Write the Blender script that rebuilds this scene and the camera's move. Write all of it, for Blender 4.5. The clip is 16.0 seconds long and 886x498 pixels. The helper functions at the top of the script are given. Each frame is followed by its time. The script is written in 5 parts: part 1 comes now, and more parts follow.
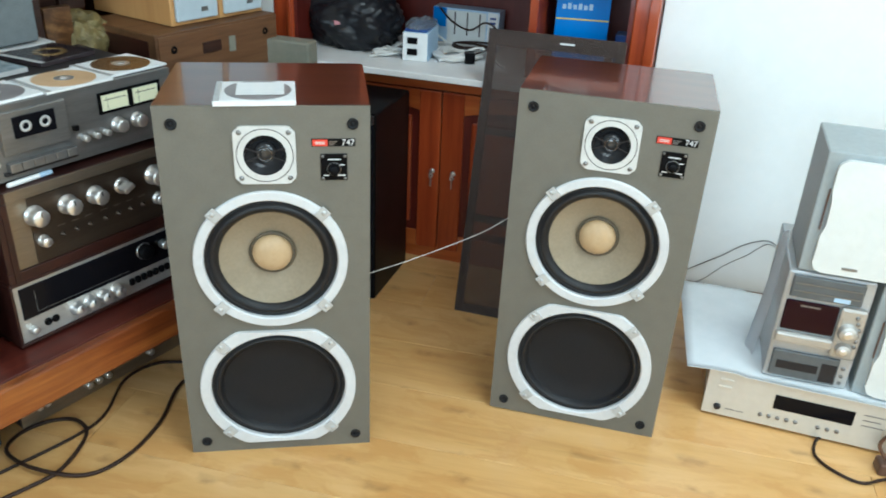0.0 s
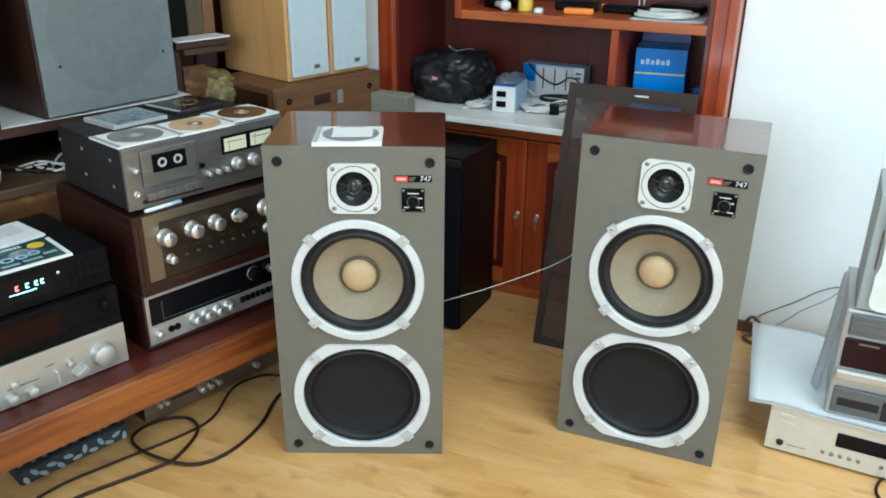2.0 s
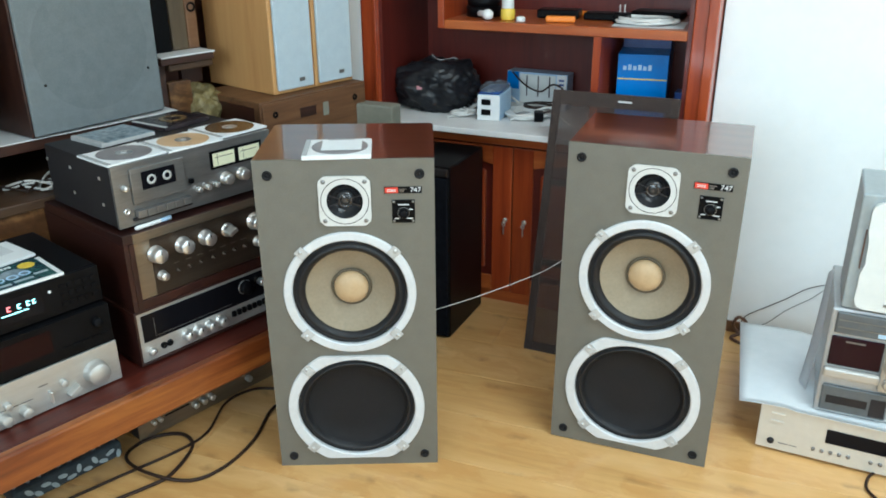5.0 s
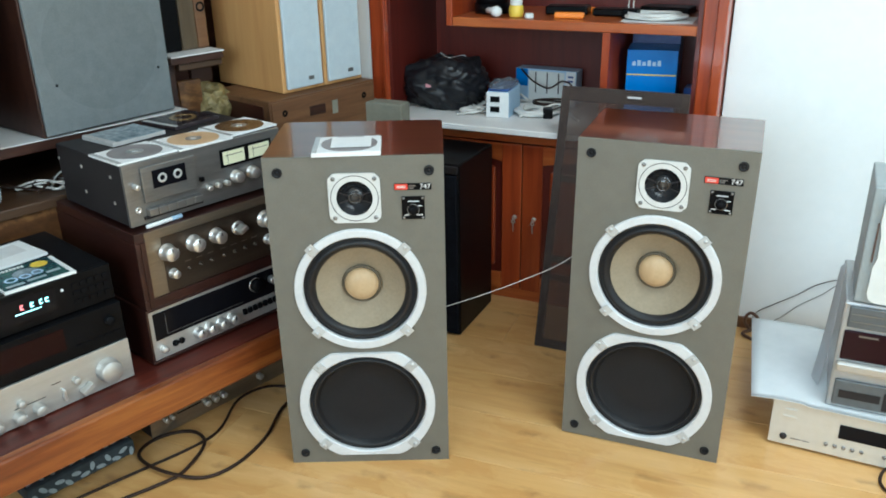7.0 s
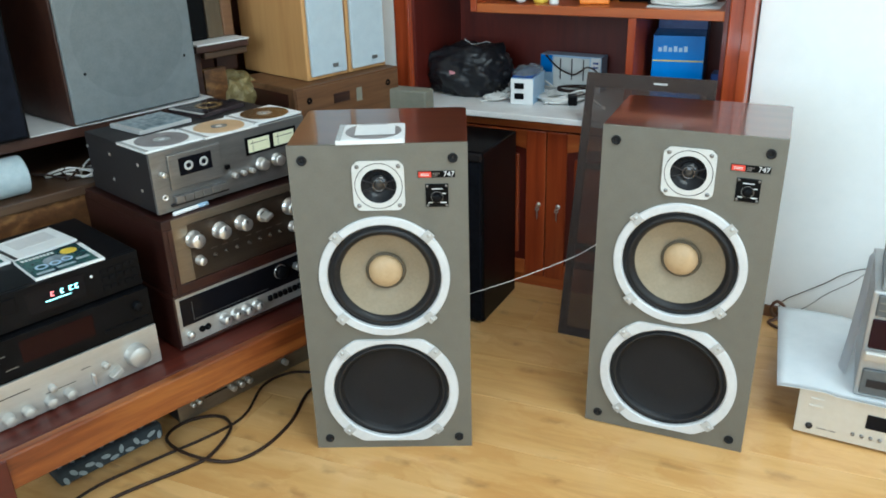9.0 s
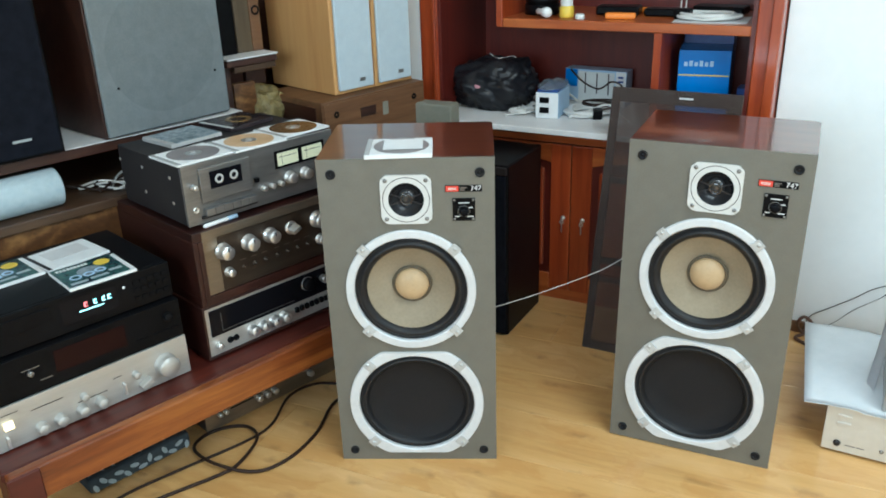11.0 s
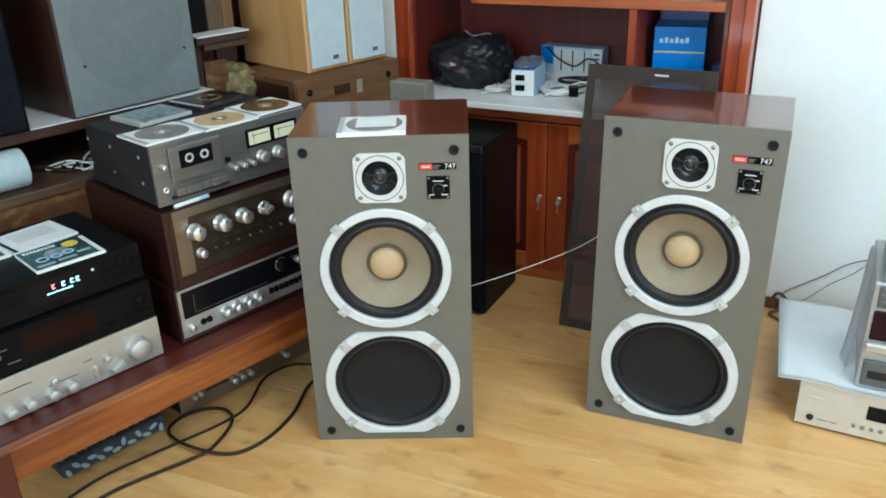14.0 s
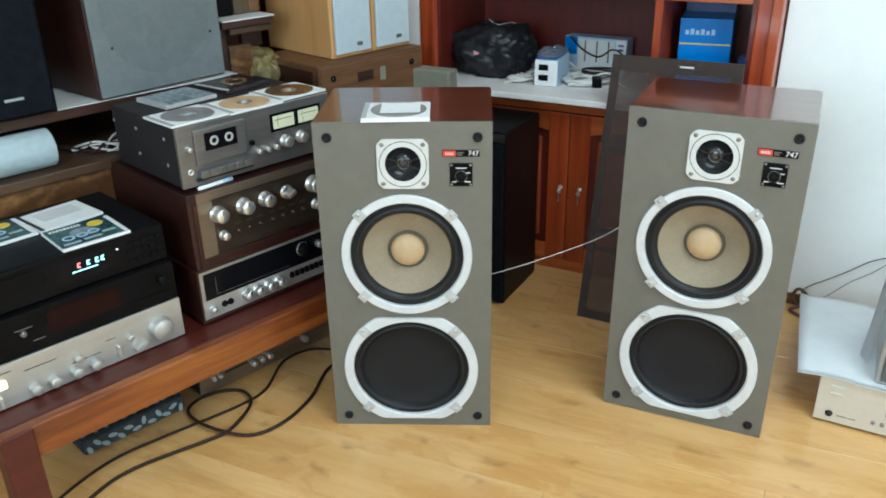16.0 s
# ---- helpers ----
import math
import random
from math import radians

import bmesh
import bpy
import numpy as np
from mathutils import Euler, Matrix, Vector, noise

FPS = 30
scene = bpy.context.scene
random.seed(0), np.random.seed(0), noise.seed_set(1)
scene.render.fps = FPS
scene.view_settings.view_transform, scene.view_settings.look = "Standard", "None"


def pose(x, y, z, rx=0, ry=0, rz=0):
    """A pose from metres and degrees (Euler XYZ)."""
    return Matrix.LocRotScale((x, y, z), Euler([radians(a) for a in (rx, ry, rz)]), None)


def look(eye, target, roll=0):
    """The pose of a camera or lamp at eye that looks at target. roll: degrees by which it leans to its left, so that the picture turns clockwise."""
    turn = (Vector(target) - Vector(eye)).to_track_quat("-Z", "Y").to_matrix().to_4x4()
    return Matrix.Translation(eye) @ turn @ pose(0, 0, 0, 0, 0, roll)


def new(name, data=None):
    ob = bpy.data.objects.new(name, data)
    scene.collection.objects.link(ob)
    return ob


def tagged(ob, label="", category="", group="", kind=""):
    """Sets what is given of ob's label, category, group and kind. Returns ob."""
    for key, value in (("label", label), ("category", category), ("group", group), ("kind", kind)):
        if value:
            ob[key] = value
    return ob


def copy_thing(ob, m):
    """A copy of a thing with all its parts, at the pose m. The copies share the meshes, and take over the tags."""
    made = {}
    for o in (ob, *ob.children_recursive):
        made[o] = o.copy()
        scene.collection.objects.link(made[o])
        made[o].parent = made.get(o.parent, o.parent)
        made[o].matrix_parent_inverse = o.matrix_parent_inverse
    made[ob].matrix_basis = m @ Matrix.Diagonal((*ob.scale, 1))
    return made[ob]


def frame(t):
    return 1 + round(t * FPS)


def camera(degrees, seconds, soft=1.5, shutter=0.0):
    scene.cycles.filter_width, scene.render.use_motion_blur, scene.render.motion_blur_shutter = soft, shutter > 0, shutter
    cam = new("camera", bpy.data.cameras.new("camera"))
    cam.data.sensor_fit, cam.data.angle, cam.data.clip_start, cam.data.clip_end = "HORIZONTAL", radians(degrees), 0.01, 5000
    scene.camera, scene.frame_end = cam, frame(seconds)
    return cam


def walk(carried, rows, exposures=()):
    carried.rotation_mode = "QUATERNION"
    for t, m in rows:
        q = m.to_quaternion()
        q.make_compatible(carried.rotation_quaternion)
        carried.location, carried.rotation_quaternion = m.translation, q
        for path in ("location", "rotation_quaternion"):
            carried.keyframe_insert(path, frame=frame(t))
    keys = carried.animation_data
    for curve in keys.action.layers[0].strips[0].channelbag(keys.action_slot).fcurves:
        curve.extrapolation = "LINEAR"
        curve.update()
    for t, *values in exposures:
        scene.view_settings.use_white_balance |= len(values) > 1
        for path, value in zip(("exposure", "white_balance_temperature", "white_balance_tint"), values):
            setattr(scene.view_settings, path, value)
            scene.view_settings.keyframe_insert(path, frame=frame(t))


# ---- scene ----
cam = camera(57.2, 16.0, 1.8, 0.5)
PATH = [
    (0, (0.009, 0.005, 1.195), (-0.959, 1.502, 0.289), 2.7),
    (0.2, (0.026, -0.008, 1.193), (-0.98, 1.473, 0.3), 2.0),
    (0.5, (0.073, -0.039, 1.203), (-1.007, 1.405, 0.336), 1.0),
    (0.8, (0.133, -0.06, 1.212), (-0.993, 1.351, 0.351), 0.5),
    (1, (0.171, -0.073, 1.21), (-0.98, 1.32, 0.352), 0.5),
    (1.2, (0.192, -0.07, 1.219), (-0.997, 1.286, 0.357), 0.1),
    (1.5, (0.205, -0.08, 1.221), (-1.008, 1.279, 0.396), 0.0),
    (2, (0.204, -0.088, 1.226), (-1.028, 1.275, 0.436), 0.5),
    (2.5, (0.202, -0.105, 1.234), (-1.005, 1.281, 0.445), 1.2),
    (3, (0.196, -0.105, 1.243), (-1.023, 1.279, 0.47), 0.6),
    (3.5, (0.197, -0.103, 1.242), (-1.024, 1.277, 0.465), 0.1),
    (4, (0.201, -0.103, 1.24), (-1.012, 1.283, 0.463), -0.1),
    (6.5, (0.193, -0.108, 1.236), (-1.02, 1.28, 0.461), -1.0),
    (7, (0.2, -0.108, 1.232), (-1.024, 1.27, 0.455), -1.1),
    (7.5, (0.193, -0.107, 1.226), (-1.039, 1.256, 0.434), -0.7),
    (8, (0.207, -0.118, 1.238), (-1.051, 1.221, 0.447), -1.1),
    (8.5, (0.201, -0.105, 1.233), (-1.05, 1.231, 0.428), -1.3),
    (9, (0.201, -0.109, 1.235), (-1.058, 1.22, 0.429), -1.7),
    (11.5, (0.198, -0.128, 1.246), (-1.121, 1.164, 0.477), -1.7),
    (12, (0.198, -0.13, 1.244), (-1.135, 1.153, 0.483), -1.5),
    (12.5, (0.199, -0.117, 1.241), (-1.117, 1.17, 0.46), -1.8),
    (13, (0.203, -0.112, 1.238), (-1.084, 1.193, 0.436), -2.1),
    (13.5, (0.198, -0.107, 1.238), (-1.066, 1.21, 0.423), -2.1),
    (14, (0.198, -0.11, 1.235), (-1.056, 1.213, 0.411), -1.8),
    (14.5, (0.202, -0.111, 1.233), (-1.055, 1.206, 0.405), -2.1),
    (15, (0.2, -0.105, 1.231), (-1.043, 1.219, 0.393), -2.0),
    (15.5, (0.197, -0.112, 1.228), (-1.056, 1.202, 0.39), -1.6),
    (16, (0.194, -0.124, 1.228), (-1.082, 1.166, 0.386), -1.1),
]
walk(cam, [(t, look(eye, target, roll)) for t, eye, target, roll in PATH], [(0, 0.38, 5250, -6), (16, 0.32, 5250, -6)])

# ---- light ----
world = bpy.data.worlds.new("world")
scene.world = world
world.use_nodes = True
sky = world.node_tree.nodes.new("ShaderNodeTexSky")
sky.sky_type, sky.sun_disc = "NISHITA", False
sky.sun_elevation, sky.sun_rotation = radians(38), radians(120)
world.node_tree.links.new(sky.outputs[0], world.node_tree.nodes["Background"].inputs[0])
world.node_tree.nodes["Background"].inputs[1].default_value = 0.1


def window_lamp(name, m, width, height, power, colour):
    lamp = bpy.data.lights.new(name, "AREA")
    lamp.shape, lamp.size, lamp.size_y, lamp.energy, lamp.color = "RECTANGLE", width, height, power, colour
    ob = new(name, lamp)
    ob.matrix_world = m
    return tagged(ob, kind="structure")


window_lamp("daylight_side", look((2.36, 0.55, 1.55), (0.0, 0.75, 0.7)), 1.5, 1.3, 16, (1.0, 0.97, 0.92))
window_lamp("daylight_rear", look((0.3, -1.97, 1.6), (-0.4, 1.0, 0.7)), 1.7, 1.3, 38, (0.97, 0.98, 1.0))

# added lamp with no seen source: lifts floor and tops from above
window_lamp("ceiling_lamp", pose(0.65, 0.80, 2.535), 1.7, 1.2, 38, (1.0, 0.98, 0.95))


# ---- materials ----
def links_of(name):
    m = bpy.data.materials.new(name)
    m.use_nodes = True
    t = m.node_tree
    return m, t, t.nodes["Principled BSDF"]


def node(t, kind, **values):
    n = t.nodes.new("ShaderNode" + kind)
    for key, value in values.items():
        n.inputs[key].default_value = value
    return n


def coords(t, stretch=(1, 1, 1), turn=(0, 0, 0)):
    c = t.nodes.new("ShaderNodeTexCoord")
    mp = t.nodes.new("ShaderNodeMapping")
    mp.inputs["Scale"].default_value = stretch
    mp.inputs["Rotation"].default_value = turn
    t.links.new(c.outputs["Object"], mp.inputs["Vector"])
    return mp.outputs[0]


def ramp(t, fac, stops):
    r = t.nodes.new("ShaderNodeValToRGB")
    while len(r.color_ramp.elements) < len(stops):
        r.color_ramp.elements.new(0.5)
    for e, (p, c) in zip(r.color_ramp.elements, stops):
        e.position, e.color = p, (*c, 1)
    t.links.new(fac, r.inputs[0])
    return r.outputs[0]


def surface(name, c1, c2, scale=40.0, rough=0.5, metal=0.0, bump=0.03, stretch=(1, 1, 1), wear=0.08, coat=0.0, spec=0.5):
    """Two shades mixed by a fine and a broad noise, uneven gloss, slight relief."""
    m, t, p = links_of(name)
    v = coords(t, stretch)
    fine = node(t, "TexNoise", Scale=scale, Detail=5.0, Roughness=0.6)
    broad = node(t, "TexNoise", Scale=scale / 9, Detail=3.0)
    add = t.nodes.new("ShaderNodeMath")
    add.operation = "MULTIPLY_ADD"
    add.inputs[1].default_value = 0.5
    half = t.nodes.new("ShaderNodeMath")
    half.operation = "MULTIPLY"
    half.inputs[1].default_value = 0.5
    for n in (fine, broad):
        t.links.new(v, n.inputs["Vector"])
    t.links.new(fine.outputs[0], half.inputs[0])
    t.links.new(broad.outputs[0], add.inputs[0])
    t.links.new(half.outputs[0], add.inputs[2])
    t.links.new(ramp(t, add.outputs[0], ((0.36, c1), (0.64, c2))), p.inputs["Base Color"])
    r = t.nodes.new("ShaderNodeMapRange")
    r.inputs["To Min"].default_value, r.inputs["To Max"].default_value = max(rough - wear, 0.03), min(rough + wear, 1)
    t.links.new(broad.outputs[0], r.inputs[0])
    t.links.new(r.outputs[0], p.inputs["Roughness"])
    p.inputs["Metallic"].default_value = metal
    p.inputs["Specular IOR Level"].default_value = spec
    p.inputs["Coat Weight"].default_value = coat
    p.inputs["Coat Roughness"].default_value = 0.08
    b = node(t, "Bump", Strength=bump, Distance=0.01)
    t.links.new(fine.outputs[0], b.inputs["Height"])
    t.links.new(b.outputs[0], p.inputs["Normal"])
    return m


def wood(name, stops, grain=(3, 40, 40), rough=0.4, coat=0.0, bump=0.04, wave=2.0, spread=0.1, turn=(0, 0, 0), scale=1.0, streaks=0.0, polish=0.06, knots=0.0):
    """Long grain along the axis whose stretch is least; each object takes its own shade and its own stretch of grain."""
    m, t, p = links_of(name)
    c = t.nodes.new("ShaderNodeTexCoord")
    info = t.nodes.new("ShaderNodeObjectInfo")
    shift = t.nodes.new("ShaderNodeVectorMath")
    shift.operation = "MULTIPLY_ADD"
    shift.inputs[1].default_value = (7.3, 5.1, 3.7)
    t.links.new(info.outputs["Random"], shift.inputs[0])
    t.links.new(c.outputs["Object"], shift.inputs[2])
    mp = t.nodes.new("ShaderNodeMapping")
    mp.inputs["Scale"].default_value = grain
    mp.inputs["Rotation"].default_value = turn
    t.links.new(shift.outputs[0], mp.inputs["Vector"])
    big = node(t, "TexNoise", Scale=0.35 * scale, Detail=4.0, Distortion=wave)
    fine = node(t, "TexNoise", Scale=2.2 * scale, Detail=6.0, Roughness=0.65, Distortion=0.4)
    for n in (big, fine):
        t.links.new(mp.outputs[0], n.inputs["Vector"])
    mix = t.nodes.new("ShaderNodeMath")
    mix.operation = "MULTIPLY_ADD"
    mix.inputs[1].default_value = 0.45
    t.links.new(fine.outputs[0], mix.inputs[0])
    half = t.nodes.new("ShaderNodeMath")
    half.operation = "MULTIPLY"
    half.inputs[1].default_value = 0.6
    t.links.new(big.outputs[0], half.inputs[0])
    t.links.new(half.outputs[0], mix.inputs[2])
    col = ramp(t, mix.outputs[0], stops)
    if streaks:
        st = node(t, "TexNoise", Scale=0.9, Detail=3.0, Roughness=0.7, Distortion=1.5)
        t.links.new(mp.outputs[0], st.inputs["Vector"])
        thin = ramp(t, st.outputs[0], ((0.62, (0, 0, 0)), (0.72, (streaks,) * 3)))
        blend = t.nodes.new("ShaderNodeMix")
        blend.data_type = "RGBA"
        t.links.new(thin, blend.inputs[0])
        t.links.new(col, blend.inputs[6])
        blend.inputs[7].default_value = (*[c * 0.42 for c in stops[0][1]], 1)
        col = blend.outputs[2]
    if knots:
        km = t.nodes.new("ShaderNodeMapping")
        km.inputs["Scale"].default_value = (4.2, 8.0, 8.0)
        warp = node(t, "TexNoise", Scale=24.0, Detail=4.0)
        t.links.new(shift.outputs[0], warp.inputs["Vector"])
        bent = t.nodes.new("ShaderNodeVectorMath")
        bent.operation = "MULTIPLY_ADD"
        bent.inputs[1].default_value = (0.11, 0.035, 0.0)
        t.links.new(warp.outputs["Color"], bent.inputs[0])
        t.links.new(shift.outputs[0], bent.inputs[2])
        t.links.new(bent.outputs[0], km.inputs["Vector"])
        cells = node(t, "TexVoronoi", Scale=1.0)
        cells.voronoi_dimensions = "2D"
        t.links.new(km.outputs[0], cells.inputs["Vector"])
        spots = ramp(t, cells.outputs["Distance"], ((0.02, (knots,) * 3), (0.07, (knots * 0.5,) * 3), (0.15, (0, 0, 0))))
        cloud = node(t, "TexNoise", Scale=1.1, Detail=4.0, Roughness=0.6, Distortion=1.0)
        cm = t.nodes.new("ShaderNodeMapping")
        cm.inputs["Scale"].default_value = (4, 9, 9)
        t.links.new(bent.outputs[0], cm.inputs["Vector"])
        t.links.new(cm.outputs[0], cloud.inputs["Vector"])
        patch = ramp(t, cloud.outputs[0], ((0.48, (0, 0, 0)), (0.62, (0.55,) * 3)))
        for fac, tone in ((patch, (0.55, 0.280, 0.080)), (spots, (0.24, 0.115, 0.035))):
            blend = t.nodes.new("ShaderNodeMix")
            blend.data_type = "RGBA"
            t.links.new(fac, blend.inputs[0])
            t.links.new(col, blend.inputs[6])
            blend.inputs[7].default_value = (*tone, 1)
            col = blend.outputs[2]
    hue = t.nodes.new("ShaderNodeHueSaturation")
    shade = t.nodes.new("ShaderNodeMapRange")
    shade.inputs["To Min"].default_value, shade.inputs["To Max"].default_value = 1 - spread, 1 + spread
    t.links.new(info.outputs["Random"], shade.inputs[0])
    t.links.new(shade.outputs[0], hue.inputs["Value"])
    t.links.new(col, hue.inputs["Color"])
    t.links.new(hue.outputs[0], p.inputs["Base Color"])
    p.inputs["Roughness"].default_value = rough
    p.inputs["Coat Weight"].default_value = coat
    p.inputs["Coat Roughness"].default_value = polish
    b = node(t, "Bump", Strength=bump, Distance=0.01)
    t.links.new(fine.outputs[0], b.inputs["Height"])
    t.links.new(b.outputs[0], p.inputs["Normal"])
    return m


def plain(name, c, rough=0.4, metal=0.0, emit=None, power=0.0, alpha=1.0, spec=0.5):
    m, t, p = links_of(name)
    p.inputs["Base Color"].default_value = (*c, 1)
    p.inputs["Roughness"].default_value = rough
    p.inputs["Metallic"].default_value = metal
    p.inputs["Alpha"].default_value = alpha
    p.inputs["Specular IOR Level"].default_value = spec
    if emit:
        p.inputs["Emission Color"].default_value = (*emit, 1)
        p.inputs["Emission Strength"].default_value = power
    return m


def see_through(name, c, rough, clear):
    """A thin sheet through which part of the light passes straight."""
    m, t, p = links_of(name)
    p.inputs["Base Color"].default_value = (*c, 1)
    p.inputs["Roughness"].default_value = rough
    tr = t.nodes.new("ShaderNodeBsdfTransparent")
    mx = t.nodes.new("ShaderNodeMixShader")
    mx.inputs[0].default_value = clear
    t.links.new(p.outputs[0], mx.inputs[1])
    t.links.new(tr.outputs[0], mx.inputs[2])
    t.links.new(mx.outputs[0], t.nodes["Material Output"].inputs[0])
    return m


def thin_sheet(name, c):
    """Thin white foam that lets light glow through."""
    m, t, p = links_of(name)
    p.inputs["Base Color"].default_value = (*c, 1)
    p.inputs["Roughness"].default_value = 0.6
    tr = t.nodes.new("ShaderNodeBsdfTranslucent")
    tr.inputs[0].default_value = (*c, 1)
    mx = t.nodes.new("ShaderNodeMixShader")
    mx.inputs[0].default_value = 0.5
    t.links.new(p.outputs[0], mx.inputs[1])
    t.links.new(tr.outputs[0], mx.inputs[2])
    t.links.new(mx.outputs[0], t.nodes["Material Output"].inputs[0])
    return m


FLAP = thin_sheet("thin_white_foam", (0.86, 0.88, 0.90))
WALL = surface("white_wall_paint", (0.83, 0.855, 0.85), (0.87, 0.89, 0.885), 25, 0.75, bump=0.02)
CEIL = surface("ceiling_paint", (0.78, 0.78, 0.77), (0.82, 0.82, 0.81), 15, 0.85)
FLOOR = wood("laminate_oak", ((0.30, (0.49, 0.258, 0.082)), (0.47, (0.65, 0.385, 0.136)), (0.68, (0.74, 0.475, 0.202))), (1.6, 14, 14), 0.28, 0.3, 0.015, 1.2, 0.05, streaks=0.25, polish=0.22, knots=0.42)
SEAM = surface("floor_underlay", (0.16, 0.10, 0.05), (0.22, 0.14, 0.07), 30, 0.8)
CHERRY = wood("cherry_lacquer", ((0.30, (0.17, 0.021, 0.006)), (0.50, (0.30, 0.047, 0.011)), (0.70, (0.41, 0.080, 0.018))), (30, 30, 2.2), 0.3, 0.3, 0.02)
CHERRY_H = wood("cherry_lacquer_across", ((0.30, (0.24, 0.045, 0.012)), (0.50, (0.40, 0.095, 0.022)), (0.70, (0.50, 0.15, 0.035))), (2.2, 30, 30), 0.3, 0.3, 0.02)
# dark inside stain, with the shade of niches and door recesses put in
CHERRY_SHADED = wood("cherry_inside_shaded", ((0.30, (0.060, 0.007, 0.005)), (0.50, (0.090, 0.011, 0.007)), (0.70, (0.13, 0.017, 0.009))), (24, 24, 2.2), 0.4, 0.2, 0.02)
BENCH = wood("bench_wood", ((0.30, (0.070, 0.014, 0.004)), (0.48, (0.18, 0.046, 0.009)), (0.66, (0.32, 0.108, 0.021))), (2.0, 22, 22), 0.40, 0.08, 0.03, 2.5, streaks=0.6)
BENCH_TOP = wood("bench_top_wood", ((0.30, (0.034, 0.005, 0.004)), (0.50, (0.062, 0.009, 0.005)), (0.70, (0.10, 0.016, 0.007))), (2.4, 26, 26), 0.48, 0.03, 0.02)
BURL = wood("burl_veneer", ((0.30, (0.022, 0.009, 0.004)), (0.50, (0.085, 0.036, 0.012)), (0.68, (0.26, 0.135, 0.045))), (7, 9, 9), 0.35, 0.2, 0.02, 4.0, 0.1, scale=1.6)
DARKWOOD = wood("dark_brown_wood", ((0.30, (0.017, 0.007, 0.005)), (0.52, (0.036, 0.013, 0.008)), (0.72, (0.062, 0.024, 0.013))), (2.5, 30, 30), 0.45, 0.08, 0.03)
WALNUT = wood("walnut_veneer", ((0.30, (0.070, 0.030, 0.012)), (0.50, (0.135, 0.063, 0.026)), (0.70, (0.19, 0.094, 0.040))), (3, 36, 36), 0.45, 0.0, 0.03)
ROSEWOOD = wood("rosewood_veneer", ((0.30, (0.036, 0.009, 0.004)), (0.50, (0.076, 0.020, 0.009)), (0.72, (0.115, 0.034, 0.014))), (3, 46, 46), 0.3, 0.95, 0.008, 1.0, polish=0.075)
ROSEWOOD.node_tree.nodes["Principled BSDF"].inputs["Coat IOR"].default_value = 1.75
CASEWOOD = wood("red_walnut_case", ((0.30, (0.012, 0.003, 0.002)), (0.50, (0.024, 0.006, 0.004)), (0.72, (0.042, 0.011, 0.006))), (36, 3, 36), 0.45, 0.04, 0.02)
PINE = wood("beech_veneer", ((0.30, (0.50, 0.255, 0.082)), (0.50, (0.60, 0.33, 0.12)), (0.72, (0.66, 0.39, 0.155))), (30, 30, 2.0), 0.4, 0.1, 0.01, 0.8)
BAFFLE = surface("grey_olive_baffle", (0.136, 0.128, 0.104), (0.157, 0.148, 0.122), 260, 0.5, bump=0.04)
RING = surface("brushed_white_ring", (0.60, 0.61, 0.62), (0.68, 0.69, 0.70), 90, 0.48, 0.06, 0.01)
PLATE = surface("cream_metal_plate", (0.60, 0.61, 0.60), (0.68, 0.69, 0.68), 80, 0.38, 0.15, 0.01)
CLIP = surface("clear_plastic_clip", (0.44, 0.44, 0.43), (0.54, 0.54, 0.53), 60, 0.25, 0.1, 0.02)
RUBBER = surface("black_rubber", (0.008, 0.008, 0.009), (0.014, 0.014, 0.016), 120, 0.5, bump=0.02, spec=0.35)
FELT = surface("black_paper_cone", (0.009, 0.009, 0.010), (0.014, 0.013, 0.014), 200, 0.75, bump=0.05, spec=0.3)
CONE = surface("tan_paper_cone", (0.245, 0.200, 0.130), (0.305, 0.252, 0.172), 160, 0.7, bump=0.06)
CONERING = surface("dull_olive_cone_ring", (0.080, 0.064, 0.040), (0.115, 0.094, 0.062), 120, 0.6, bump=0.05)
CAP = surface("amber_dust_cap", (0.46, 0.325, 0.175), (0.53, 0.385, 0.22), 110, 0.5, bump=0.05)
BLACK = surface("black_plastic", (0.003, 0.003, 0.0035), (0.006, 0.006, 0.007), 90, 0.32, bump=0.01, spec=0.08)
BLACKCLOTH = surface("black_grille_cloth", (0.006, 0.007, 0.010), (0.012, 0.013, 0.019), 420, 0.95, bump=0.1, spec=0.05)
BLACKMETAL = surface("black_metal", (0.004, 0.004, 0.005), (0.008, 0.008, 0.009), 150, 0.38, 0.0, 0.01, spec=0.07)
GLASSBLACK = plain("black_display_glass", (0.006, 0.006, 0.008), 0.12, spec=0.12)
LEDGE = wood("dull_brown_ledge", ((0.30, (0.026, 0.012, 0.006)), (0.50, (0.056, 0.029, 0.014)), (0.70, (0.09, 0.050, 0.024))), (3, 30, 30), 0.45, 0.1, 0.03)
TUNERGLASS = plain("smoked_tuner_glass", (0.014, 0.004, 0.004), 0.15, spec=0.10)
REDGLASS = plain("dark_red_display_glass", (0.016, 0.003, 0.007), 0.12, spec=0.2)
SILVER = surface("brushed_silver", (0.47, 0.46, 0.43), (0.55, 0.54, 0.51), 60, 0.42, 0.6, 0.015, (1, 1, 14))
STEEL = surface("brushed_steel_grey", (0.20, 0.197, 0.192), (0.27, 0.265, 0.258), 60, 0.36, 0.7, 0.015, (1, 1, 14))
CHAMPAGNE = surface("champagne_metal", (0.215, 0.178, 0.132), (0.29, 0.245, 0.185), 40, 0.34, 0.75, 0.015, (1, 1, 14))
CREAM = surface("champagne_silver_paint", (0.60, 0.57, 0.50), (0.66, 0.63, 0.56), 50, 0.42, 0.25, 0.01)
